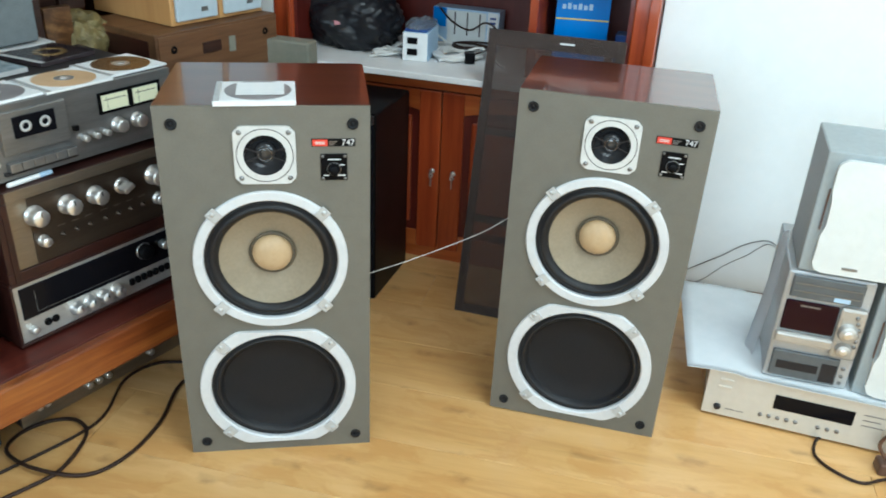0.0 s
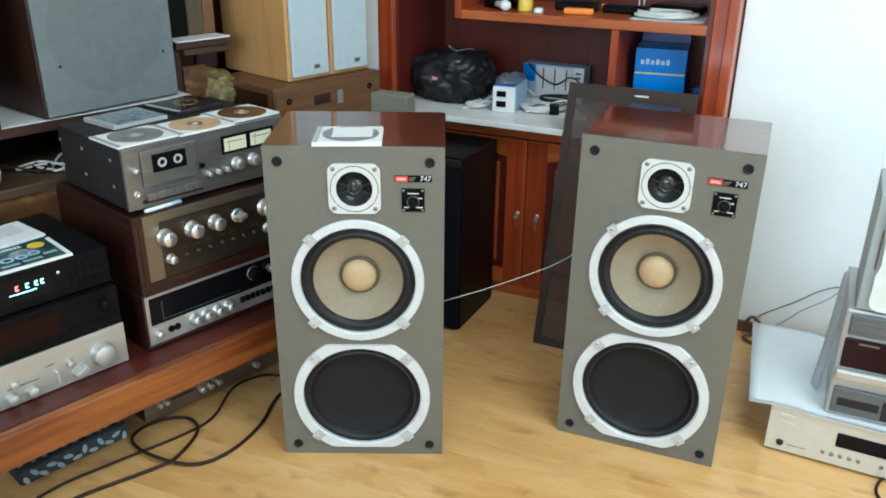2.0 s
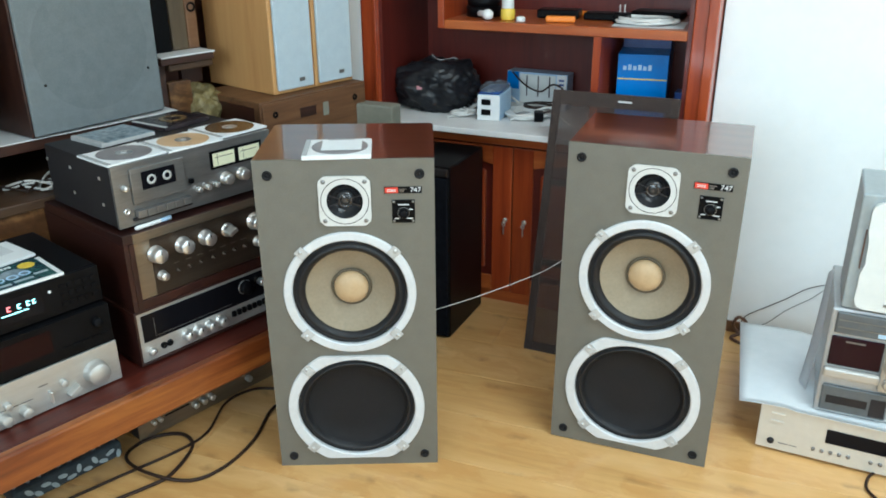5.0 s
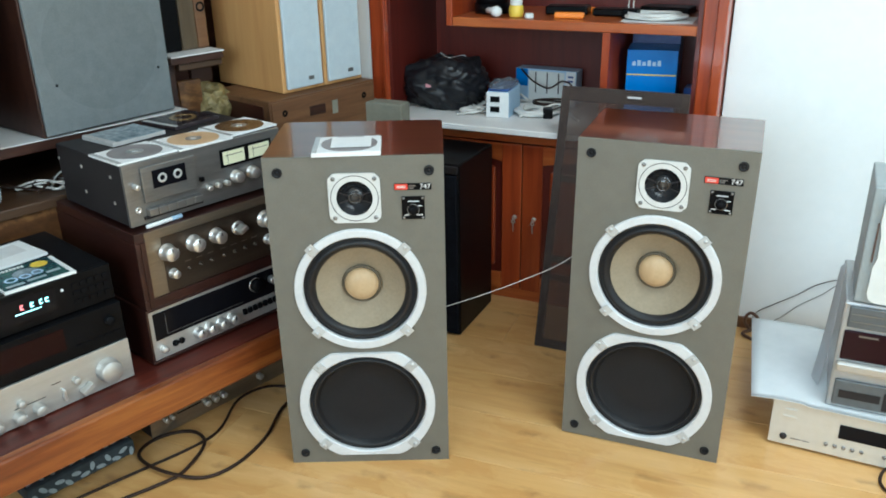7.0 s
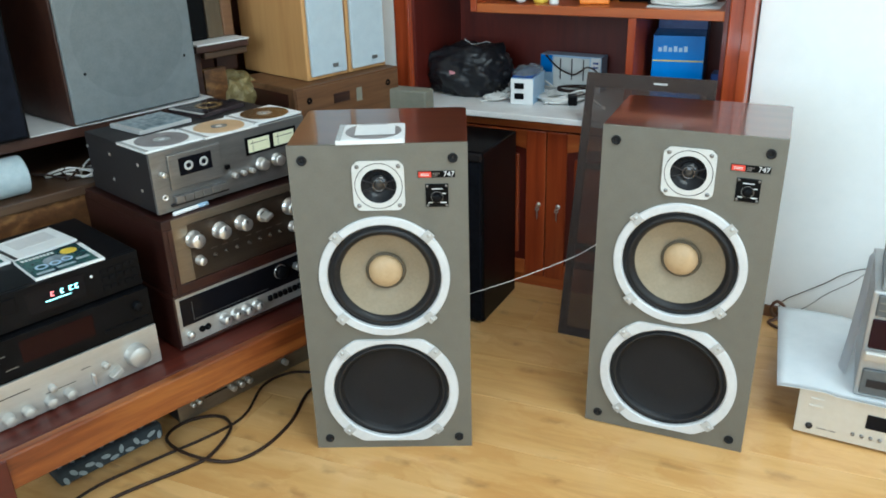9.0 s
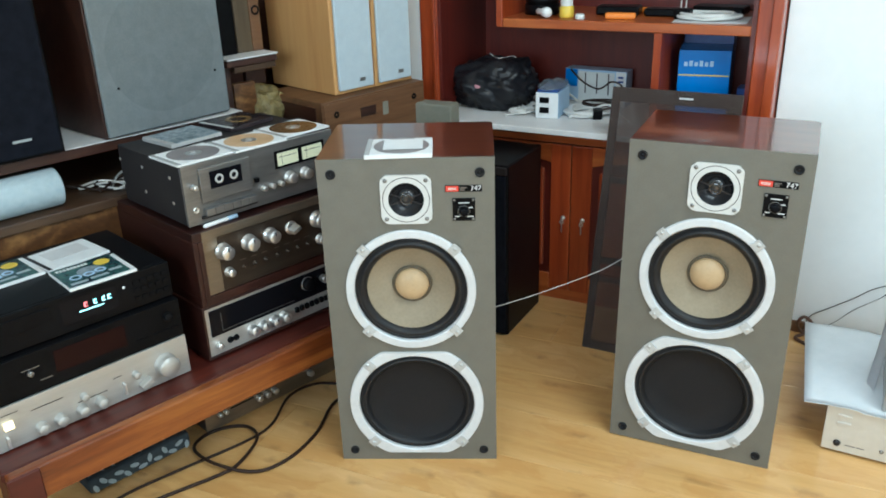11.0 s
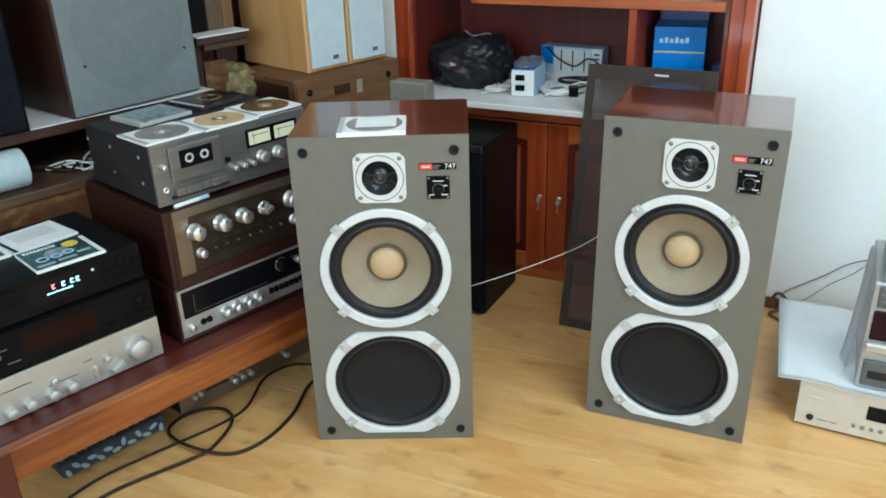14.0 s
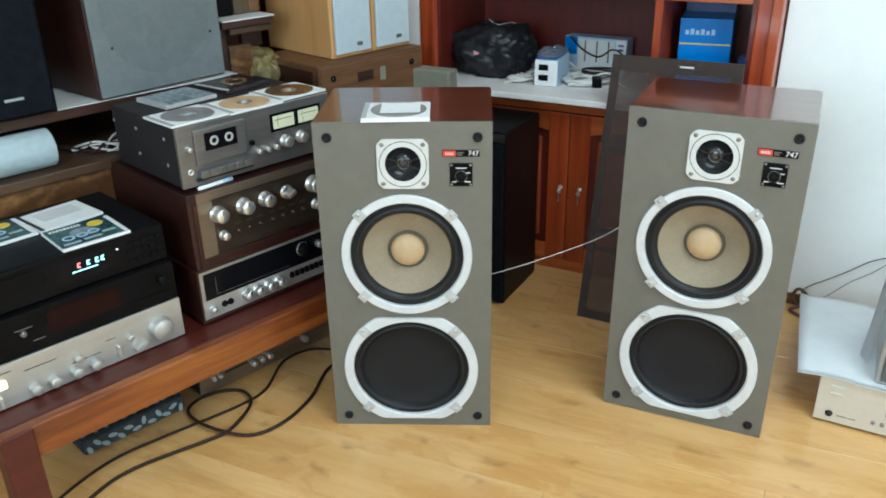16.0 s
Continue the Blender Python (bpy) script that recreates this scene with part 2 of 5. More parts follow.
CHROME = surface("chrome", (0.72, 0.72, 0.71), (0.82, 0.82, 0.80), 60, 0.30, 0.85, 0.0)
DARKMETAL = surface("dark_grey_metal", (0.016, 0.014, 0.015), (0.025, 0.022, 0.023), 120, 0.55, 0.0, 0.03, spec=0.3)
GREYCLOTH = surface("grey_grille_cloth", (0.148, 0.166, 0.171), (0.186, 0.206, 0.211), 360, 0.9, bump=0.12)
BLUECLOTH = surface("pale_blue_grille_cloth", (0.48, 0.55, 0.60), (0.54, 0.61, 0.65), 380, 0.9, bump=0.12)
KHAKI = surface("khaki_grey_panel", (0.20, 0.195, 0.15), (0.25, 0.24, 0.19), 60, 0.7)
WHITE = surface("white_paper", (0.74, 0.75, 0.75), (0.82, 0.83, 0.83), 50, 0.6)
PAPER = surface("soft_white_foam_sheet", (0.68, 0.72, 0.74), (0.77, 0.80, 0.82), 18, 0.65, bump=0.08)
ROLL = surface("pale_blue_foam_roll", (0.40, 0.49, 0.53), (0.50, 0.58, 0.61), 60, 0.7, bump=0.3)
COUNTER = surface("white_laminate", (0.74, 0.73, 0.72), (0.82, 0.81, 0.80), 40, 0.4)
SHELFWHITE = surface("white_shelf_paper", (0.60, 0.60, 0.60), (0.72, 0.72, 0.71), 30, 0.55)
BLUE = surface("blue_carton", (0.010, 0.16, 0.56), (0.016, 0.20, 0.64), 30, 0.35)
PALEBLUE = surface("pale_blue_carton", (0.36, 0.52, 0.72), (0.50, 0.66, 0.82), 40, 0.35)
NAVY = surface("navy_print", (0.02, 0.05, 0.22), (0.03, 0.09, 0.32), 60, 0.35)
ORANGE = surface("orange_plastic", (0.80, 0.22, 0.02), (0.86, 0.28, 0.03), 60, 0.4)
YELLOW = surface("yellow_plastic", (0.74, 0.52, 0.05), (0.80, 0.60, 0.08), 60, 0.4)
RED = surface("red_badge", (0.62, 0.05, 0.03), (0.70, 0.07, 0.045), 60, 0.35)
BAG = surface("black_plastic_bag", (0.008, 0.008, 0.010), (0.016, 0.016, 0.019), 30, 0.30, bump=0.15, spec=0.3)
CABLE = surface("black_cable", (0.018, 0.009, 0.006), (0.034, 0.018, 0.012), 60, 0.5, spec=0.25)
WIRE = surface("white_cable", (0.60, 0.59, 0.56), (0.70, 0.69, 0.66), 60, 0.45)
GREYPLASTIC = surface("grey_blue_plastic", (0.30, 0.335, 0.345), (0.36, 0.395, 0.405), 60, 0.45)
OFFWHITE = surface("off_white_front", (0.66, 0.68, 0.66), (0.74, 0.76, 0.74), 30, 0.5)
METER = plain("lit_meter_dial", (0.62, 0.62, 0.44), 0.4, emit=(1.0, 0.95, 0.62), power=0.12)
LIT = plain("lit_button", (0.9, 0.7, 0.4), 0.4, emit=(1.0, 0.78, 0.45), power=1.6)
CYAN = plain("cyan_digits", (0.2, 0.7, 0.7), 0.4, emit=(0.55, 1.0, 0.95), power=3.0)
REDDIGIT = plain("red_digits", (0.8, 0.1, 0.1), 0.4, emit=(1.0, 0.22, 0.22), power=2.4)
GOLD = surface("gold_disc", (0.42, 0.27, 0.10), (0.52, 0.35, 0.15), 12, 0.22, 0.7, 0.0)
GREYDISC = surface("grey_disc_print", (0.20, 0.18, 0.18), (0.28, 0.26, 0.26), 40, 0.35)
TAN = surface("tan_disc_print", (0.55, 0.36, 0.19), (0.66, 0.46, 0.27), 18, 0.4)
BROWNDISC = surface("brown_disc", (0.16, 0.09, 0.035), (0.26, 0.15, 0.06), 14, 0.25, 0.5, 0.0)
COVER = surface("blue_green_cover_print", (0.006, 0.016, 0.045), (0.06, 0.15, 0.12), 110, 0.25, bump=0.0)
CLEAR = surface("clear_case_over_print", (0.11, 0.15, 0.18), (0.40, 0.46, 0.50), 70, 0.12, bump=0.0)
DARKCASE = surface("dark_case_over_print", (0.020, 0.016, 0.020), (0.060, 0.045, 0.045), 30, 0.12, bump=0.0)
LINER = surface("dark_patterned_cloth", (0.02, 0.028, 0.034), (0.05, 0.065, 0.075), 40, 0.8)
LEAFPRINT = surface("pale_leaf_print", (0.28, 0.34, 0.37), (0.40, 0.46, 0.48), 60, 0.8)
BROWNPLASTIC = surface("brown_plastic", (0.09, 0.045, 0.03), (0.13, 0.07, 0.045), 60, 0.4)
GRILLE = see_through("dark_brown_grille_cloth", (0.070, 0.050, 0.042), 0.9, 0.48)
GRILLEFRAME = surface("dull_brown_frame", (0.058, 0.042, 0.035), (0.080, 0.060, 0.050), 50, 0.8, bump=0.03)
# bronze of the toggles, also the dark reflection painted on the amplifier front
BRONZE_AND_REFLECTION = surface("bronze_and_dark_reflection", (0.050, 0.036, 0.026), (0.080, 0.060, 0.043), 40, 0.34, 0.6, 0.01, (1, 1, 14))
MIDGREY = surface("mid_grey_plastic", (0.085, 0.095, 0.10), (0.12, 0.13, 0.138), 60, 0.4)
GLOSSBLACK = plain("glossy_dark_dome", (0.030, 0.030, 0.032), 0.16, 0.0, spec=0.8)
GUARD = plain("polished_dark_ring", (0.10, 0.10, 0.105), 0.18, 0.8)
HORN = plain("satin_black_horn", (0.022, 0.022, 0.024), 0.24)
GOLDFOIL = surface("gold_foil_wrap", (0.085, 0.062, 0.020), (0.27, 0.215, 0.085), 60, 0.38, 0.2, 0.6)
OLDWOOD = wood("old_khaki_brown_wood", ((0.30, (0.045, 0.030, 0.016)), (0.50, (0.080, 0.056, 0.030)), (0.70, (0.115, 0.084, 0.046))), (30, 30, 2.5), 0.5, 0.0, 0.03)
MINI = surface("silver_grey_paint", (0.42, 0.43, 0.435), (0.50, 0.51, 0.515), 50, 0.38, 0.35, 0.01)
GREYCLOTH_HOLLOW = surface("grey_grille_cloth_over_the_cone", (0.134, 0.151, 0.155), (0.170, 0.189, 0.193), 360, 0.9, bump=0.12)
FILM = see_through("clear_crumpled_film", (0.30, 0.34, 0.38), 0.10, 0.72)
PINK = surface("faded_pink_print", (0.35, 0.10, 0.12), (0.45, 0.16, 0.18), 60, 0.4)


# ---- mesh helpers ----
def part(name, bm, material, parent=None, label=""):
    me = bpy.data.meshes.new(name)
    bm.normal_update()
    bm.to_mesh(me)
    bm.free()
    me.materials.append(material)
    ob = new(name, me)
    ob.parent = parent
    return tagged(ob, label=label)


def thing(name, m, label, category, group="", kind=""):
    ob = new(name)
    ob.empty_display_size = 0.05
    ob.matrix_world = m
    return tagged(ob, label, category, group, kind)


def box(x0, x1, y0, y1, z0, z1, bevel=0.0, bm=None, segments=2):
    b = bmesh.new()
    r = bmesh.ops.create_cube(b, size=1)
    for v in b.verts:
        v.co = Vector(((x0 + x1) / 2 + v.co.x * (x1 - x0), (y0 + y1) / 2 + v.co.y * (y1 - y0), (z0 + z1) / 2 + v.co.z * (z1 - z0)))
    if bevel:
        bmesh.ops.bevel(b, geom=b.edges[:], offset=bevel, segments=segments, affect="EDGES", profile=0.5)
    return join(b, bm)


def join(b, bm=None):
    if bm is None:
        return b
    me = bpy.data.meshes.new("tmp")
    b.to_mesh(me)
    b.free()
    bm.from_mesh(me)
    bpy.data.meshes.remove(me)
    return bm


def lathe(profile, cx, cz, y0=0.0, n=48, bm=None, clip=None, smooth=True, squash=1.0):
    """Rings of (radius, height out of the front at y0) about the y axis through (cx, cz). clip: half height at which the outline is cut flat; squash: height of the outline over its width."""
    b = bmesh.new() if bm is None else bm
    rings = []
    for r, d in profile:
        if r <= 1e-6:
            rings.append([b.verts.new((cx, y0 - d, cz))])
            continue
        ring = []
        for k in range(n):
            a = math.tau * k / n
            dz = r * squash * math.sin(a)
            if clip:
                dz = max(-clip, min(clip, dz))
            ring.append(b.verts.new((cx + r * math.cos(a), y0 - d, cz + dz)))
        rings.append(ring)
    for p, q in zip(rings, rings[1:]):
        for k in range(n):
            j = (k + 1) % n
            if len(p) == 1:
                f = b.faces.new((p[0], q[j], q[k]))
            elif len(q) == 1:
                f = b.faces.new((p[k], p[j], q[0]))
            else:
                f = b.faces.new((p[k], p[j], q[j], q[k]))
            f.smooth = smooth
    return b


def disc(cx, cy, z, r, h=0.0012, n=40, bm=None, hole=0.0):
    """A flat disc lying on z."""
    b = bmesh.new() if bm is None else bm
    outer = [[b.verts.new((cx + q * math.cos(math.tau * k / n), cy + q * math.sin(math.tau * k / n), zz)) for k in range(n)] for q, zz in ((r, z), (r, z + h), (max(hole, 0.0005), z + h), (max(hole, 0.0005), z))]
    for p, q in zip(outer, outer[1:] + outer[:1]):
        for k in range(n):
            b.faces.new((p[k], p[(k + 1) % n], q[(k + 1) % n], q[k]))
    return b


def tube(points, r, bm=None, n=8, steps=6):
    """A round cord through the points, smoothed."""
    pts = [Vector(p) for p in points]
    fine = []
    for i in range(len(pts) - 1):
        p0, p1, p2, p3 = pts[max(i - 1, 0)], pts[i], pts[i + 1], pts[min(i + 2, len(pts) - 1)]
        for s in range(steps):
            u = s / steps
            fine.append(0.5 * (2 * p1 + (p2 - p0) * u + (2 * p0 - 5 * p1 + 4 * p2 - p3) * u * u + (3 * p1 - p0 - 3 * p2 + p3) * u ** 3))
    fine.append(pts[-1])
    b = bmesh.new() if bm is None else bm
    rings = []
    for i, p in enumerate(fine):
        d = (fine[min(i + 1, len(fine) - 1)] - fine[max(i - 1, 0)]).normalized()
        side = d.cross(Vector((0, 0, 1)))
        side = side.normalized() if side.length > 1e-4 else Vector((1, 0, 0))
        up = side.cross(d)
        rings.append([b.verts.new(p + r * (math.cos(math.tau * k / n) * side + math.sin(math.tau * k / n) * up)) for k in range(n)])
    for p, q in zip(rings, rings[1:]):
        for k in range(n):
            f = b.faces.new((p[k], p[(k + 1) % n], q[(k + 1) % n], q[k]))
            f.smooth = True
    b.faces.new(rings[0][::-1])
    b.faces.new(rings[-1])
    return b


def holed_panel(x0, x1, z0, z1, cx, cz, r, y, bm, n=64):
    """A rectangle in the plane y with a round hole."""
    angles = sorted({math.tau * k / n for k in range(n)} | {math.atan2(z - cz, x - cx) % math.tau for x in (x0, x1) for z in (z0, z1)})
    inner, outer = [], []
    for a in angles:
        c, s = math.cos(a), math.sin(a)
        d = min([(x1 - cx) / c if c > 1e-9 else 9, (x0 - cx) / c if c < -1e-9 else 9, (z1 - cz) / s if s > 1e-9 else 9, (z0 - cz) / s if s < -1e-9 else 9])
        inner.append(bm.verts.new((cx + r * c, y, cz + r * s)))
        outer.append(bm.verts.new((cx + d * c, y, cz + d * s)))
    m = len(angles)
    for k in range(m):
        j = (k + 1) % m
        bm.faces.new((inner[k], outer[k], outer[j], inner[j]))
    return bm


def knob(cx, cz, r, length, y0=0.0, skirt=0.0, bm=None):
    prof = [(0, length), (r * 0.86, length), (r * 0.97, length - r * 0.12), (r, length * 0.75), (r, 0.004)]
    if skirt:
        prof += [(r + skirt, 0.003), (r + skirt, 0.0)]
    else:
        prof += [(r, 0.0)]
    return lathe(prof, cx, cz, y0, 28, bm)


def lettering(name, text, size, m, material, parent):
    cu = bpy.data.curves.new("lettering", "FONT")
    cu.body, cu.size, cu.extrude, cu.align_x, cu.align_y = text, size, 0.0004, "CENTER", "CENTER"
    tmp = new("lettering", cu)
    bpy.context.view_layer.update()
    me = bpy.data.meshes.new_from_object(tmp.evaluated_get(bpy.context.evaluated_depsgraph_get()))
    bpy.data.objects.remove(tmp)
    bpy.data.curves.remove(cu)
    me.materials.clear()
    me.materials.append(material)
    ob = new(name, me)
    ob.parent = parent
    ob.matrix_local = m
    return ob


# ---- the room ----
WALL_ANGLE = 16.5
CAB = pose(-1.10, 1.86, 0, 0, 0, WALL_ANGLE)  # the cabinet's own axes: x along its front, y into its depth


def slab(name, x0, x1, y0, y1, z0, z1, material, m=None, label="", category=""):
    ob = part(name, box(x0, x1, y0, y1, z0, z1), material)
    if m is not None:
        ob.matrix_world = m
    return tagged(ob, label, category, kind="structure")


floor = slab("floor", -2.7, 2.6, -2.3, 3.6, -0.12, -0.012, SEAM, None, "light oak laminate plank floor", "floor")
slab("ceiling", -2.7, 2.6, -2.3, 3.6, 2.6, 2.7, CEIL, None, "plain white painted ceiling", "ceiling")
slab("wall_left", -2.7, -2.3, -2.3, 3.6, -0.012, 2.6, WALL, None, "white painted wall behind the shelves", "wall")
# the white wall with the cabinet let into it
slab("wall_back", 0.4445, 3.9, 0.18, 0.34, -0.012, 2.6, WALL, CAB, "bright white painted wall", "wall")
slab("wall_back_left", -1.4, -0.657, 0.088, 0.34, -0.012, 2.6, WALL, CAB, "white painted wall beside the cabinet", "wall")
slab("wall_back_top", -0.662, 0.4445, 0.18, 0.34, 2.06, 2.6, WALL, CAB, "white painted wall over the cabinet", "wall")
# right and rear walls, each with a window opening behind the camera
slab("wall_right_low", 2.4, 2.6, -2.3, 3.6, -0.012, 0.9, WALL)
slab("wall_right_high", 2.4, 2.6, -2.3, 3.6, 2.2, 2.6, WALL)
slab("wall_right_near", 2.4, 2.6, -2.3, -0.2, 0.9, 2.2, WALL)
slab("wall_right_far", 2.4, 2.6, 1.3, 3.6, 0.9, 2.2, WALL)
slab("wall_rear_low", -2.3, 2.4, -2.3, -2.0, -0.012, 0.95, WALL)
slab("wall_rear_high", -2.3, 2.4, -2.3, -2.0, 2.25, 2.6, WALL)
slab("wall_rear_left", -2.3, -0.55, -2.3, -2.0, 0.95, 2.25, WALL)
slab("wall_rear_right", 1.15, 2.4, -2.3, -2.0, 0.95, 2.25, WALL)
# housing made up for the added overhead lamp, always out of view
fixture = thing("ceiling_light", pose(0.65, 0.80, 2.54), "unseen flat white ceiling panel added for light from above", "ceiling light")
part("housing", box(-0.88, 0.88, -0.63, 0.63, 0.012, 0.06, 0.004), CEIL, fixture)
slab("baseboard", 0.4455, 3.2, 0.170, 0.1795, -0.011, 0.035, WALNUT, CAB, "low brown wooden baseboard along the white wall", "baseboard")


# ---- built-in cherry cabinet with open niches over doors ----
def cherry_cabinet():
    c = thing("wall_cabinet", CAB, "red cherry wall cabinet with open niches above closed doors", "cabinet")
    f = 0.085
    part("side_panel", box(-0.655, -0.592, f, 0.45, 0, 2.05, 0.004), CHERRY, c)
    part("side_panel", box(0.376, 0.440, f, 0.45, 0, 2.05, 0.004), CHERRY, c)
    part("moulding", box(-0.606, -0.5935, f - 0.012, f - 0.0005, 0.612, 2.05, 0.003), CHERRY, c)
    part("moulding", box(0.413, 0.4395, f - 0.010, f - 0.0005, 0.612, 2.05, 0.003), CHERRY, c)
    part("inner_side", box(-0.5915, -0.580, f + 0.004, 0.43, 0.612, 2.04), CHERRY_SHADED, c)
    part("inner_side", box(0.364, 0.3755, f + 0.004, 0.43, 0.612, 2.04), CHERRY_SHADED, c)
    part("back_panel", box(-0.5915, 0.3755, 0.431, 0.448, 0.03, 2.04), CHERRY_SHADED, c)
    part("top_panel", box(-0.5915, 0.3755, f, 0.43, 2.0, 2.045, 0.003), CHERRY, c)
    part("shelf", box(-0.363, 0.3635, f, 0.43, 0.893, 0.920, 0.003), CHERRY_H, c)
    part("shelf", box(-0.363, 0.3635, f + 0.003, 0.43, 1.36, 1.387, 0.003), CHERRY_H, c)
    part("upright", box(-0.385, -0.3635, f, 0.43, 0.893, 1.387, 0.003), CHERRY, c)
    part("divider", box(0.104, 0.127, f + 0.002, 0.43, 0.612, 0.8925, 0.002), CHERRY, c)
    part("worktop", box(-0.66, 0.444, 0.0, 0.4305, 0.592, 0.6105, 0.003), COUNTER, c, "white laminate worktop")
    part("rail", box(-0.591, 0.3755, f, f + 0.02, 0.545, 0.5915, 0.002), CHERRY_H, c)
    part("plinth", box(-0.591, 0.3755, f + 0.004, f + 0.03, 0.0, 0.04, 0.002), CHERRY_H, c)
    for x0, x1, kx in ((-0.588, -0.1265, -0.147), (-0.1235, 0.373, -0.082)):
        d = part("cabinet_door", box(x0, x1, f + 0.0005, f + 0.012, 0.042, 0.543, 0.002), CHERRY_SHADED, c)
        part("stile", box(x0, x0 + 0.066, f - 0.009, f, 0.042, 0.543, 0.003), CHERRY, d)
        part("stile", box(x1 - 0.066, x1, f - 0.009, f, 0.042, 0.543, 0.003), CHERRY, d)
        part("rail", box(x0 + 0.0665, x1 - 0.0665, f - 0.009, f, 0.042, 0.095, 0.003), CHERRY_H, d)
        b = bmesh.new()
        n = 16
        low, high = [], []
        for k in range(n + 1):
            x = x0 + 0.0665 + (x1 - x0 - 0.133) * k / n
            rise = 0.022 * (1 - (2 * k / n - 1) ** 2)
            low.append((x, 0.482 + rise))
            high.append((x, 0.543))
        fr = [[b.verts.new((x, y, z)) for x, z in row] for y, row in ((f - 0.009, low), (f - 0.009, high), (f, high), (f, low))]
        for p, q in zip(fr, fr[1:] + fr[:1]):
            for k in range(n):
                b.faces.new((p[k], p[k + 1], q[k + 1], q[k]))
        part("arched_rail", b, CHERRY_H, d)
        part("raised_panel", box(x0 + 0.090, x1 - 0.090, f - 0.006, f, 0.12, 0.462, 0.006), CHERRY, d)
        lock = part("keyhole", lathe([(0, 0.004), (0.007, 0.004), (0.008, 0.0)], kx, 0.30, f - 0.009, 16), CHROME, d)
        b = box(kx - 0.0015, kx + 0.0015, f - 0.031, f - 0.013, 0.296, 0.304)
        lathe([(0.003, 0.0), (0.007, 0.0), (0.007, 0.002), (0.003, 0.002), (0.003, 0.0)], kx, 0.290, f - 0.022, 16, b)
        box(kx - 0.0015, kx + 0.0015, f - 0.024, f - 0.022, 0.256, 0.283, 0, b)
        part("key", b, CHROME, d, "small silver key")
    return c


cherry_cabinet()


# ---- the pair of loudspeakers ----
WX, TZ, WZ, PZ = 0.1875, 0.6735, 0.459, 0.163  # heights of tweeter, woofer and passive cone
SW, SH, SD = 0.375, 0.7625, 0.297


def floor_speaker():
    s = thing("loudspeaker", pose(-1.1469, 0.8510, 0, 0.15, 0, 41.95), "grey-fronted rosewood loudspeaker with tan woofer, black passive cone", "loudspeaker", "pair of floor loudspeakers")
    t = 0.018
    for x0, x1, y0, y1, z0, z1, name in ((0, SW, 0.008, SD, SH - t, SH, "top_panel"), (0, SW, 0.008, SD, 0, t, "bottom_panel"), (0, t, 0.008, SD, t + 0.0002, SH - t - 0.0002, "side_panel"), (SW - t, SW, 0.008, SD, t + 0.0002, SH - t - 0.0002, "side_panel"), (t + 0.0002, SW - t - 0.0002, SD - t, SD, t + 0.0002, SH - t - 0.0002, "back_panel")):
        b = box(x0, x1, y0, y1, z0, z1, 0.0 if name == "top_panel" else 0.0012)
        if name == "top_panel":
            bmesh.ops.bevel(b, geom=[e for e in b.edges if all(v.co.y > 0.2 for v in e.verts) and abs(e.verts[0].co.z - e.verts[1].co.z) > 0.01], offset=0.014, segments=5, affect="EDGES", profile=0.5)
        part(name, b, ROSEWOOD, s)
    b = bmesh.new()
    holed_panel(0, SW, 0, 0.311, WX, PZ, 0.1365, 0.0, b)
    holed_panel(0, SW, 0.311, 0.613, WX, WZ, 0.128, 0.0, b)
    holed_panel(0, SW, 0.613, SH, WX, TZ, 0.040, 0.0, b)
    for x0, x1, z0, z1 in ((0, 0, 0, SH), (SW, SW, 0, SH), (0, SW, 0, 0), (0, SW, SH, SH)):
        b.faces.new([b.verts.new(p) for p in ((x0, 0, z0), (x0, 0.008, z0), (x1, 0.008, z1), (x1, 0, z1))])
    bmesh.ops.remove_doubles(b, verts=b.verts, dist=0.0002)
    part("baffle", b, BAFFLE, s, "matt grey-olive front baffle")
    # woofer
    wx, wz = WX, WZ
    w = part("woofer_ring", lathe([(0.145, 0.0), (0.145, 0.005), (0.143, 0.007), (0.128, 0.007), (0.1255, 0.004), (0.1255, -0.004)], wx, wz, 0, 96, smooth=False), RING, s, "silver-white trim ring")
    prof = [(0.1255, -0.004), (0.121, -0.003)] + [(0.1205 - 0.021 * k / 10, -0.004 + 0.009 * math.sin(math.pi * k / 10)) for k in range(11)] + [(0.0985, -0.007)]
    part("surround", lathe(prof, wx, wz, 0, 64), RUBBER, w)
    prof = [(0.0988, -0.0065)]
    for k in range(1, 15):
        r = 0.0985 - 0.059 * k / 14
        prof += [(r + 0.0012, -0.007 - 0.035 * (k / 14) ** 0.8 + 0.0005), (r, -0.007 - 0.035 * (k / 14) ** 0.8)]
    part("cone", lathe(prof, wx, wz, 0, 64), CONE, w, "tan ribbed paper cone")
    part("cap_ring", lathe([(0.0405, -0.0425), (0.0445, -0.0345), (0.041, -0.032), (0.038, -0.0345)], wx, wz, 0, 48), CONERING, w)
    part("dust_cap", lathe([(0.0382, -0.034)] + [(0.038 * math.cos(a * math.pi / 16), -0.032 + 0.020 * math.sin(a * math.pi / 16)) for a in range(8)] + [(0, -0.012)], wx, wz, 0, 40), CAP, w)
    # passive cone with flat-cut ring
    px, pz = WX, PZ
    p = part("passive_ring", lathe([(0.158, 0.0), (0.158, 0.005), (0.156, 0.007)], px, pz, 0, 96, clip=0.1385, smooth=False), RING, s, "silver-white trim ring")
    # the opening is a flattened round, so its lip is joined to the cut outline
    b = bmesh.new()
    lip = []
    for q, d, cut in ((0.156, 0.007, 0), (0.1385, 0.007, 1), (0.1358, 0.004, 1), (0.1358, -0.004, 1)):
        row = []
        for k in range(96):
            a = math.tau * k / 96
            z = q * math.sin(a)
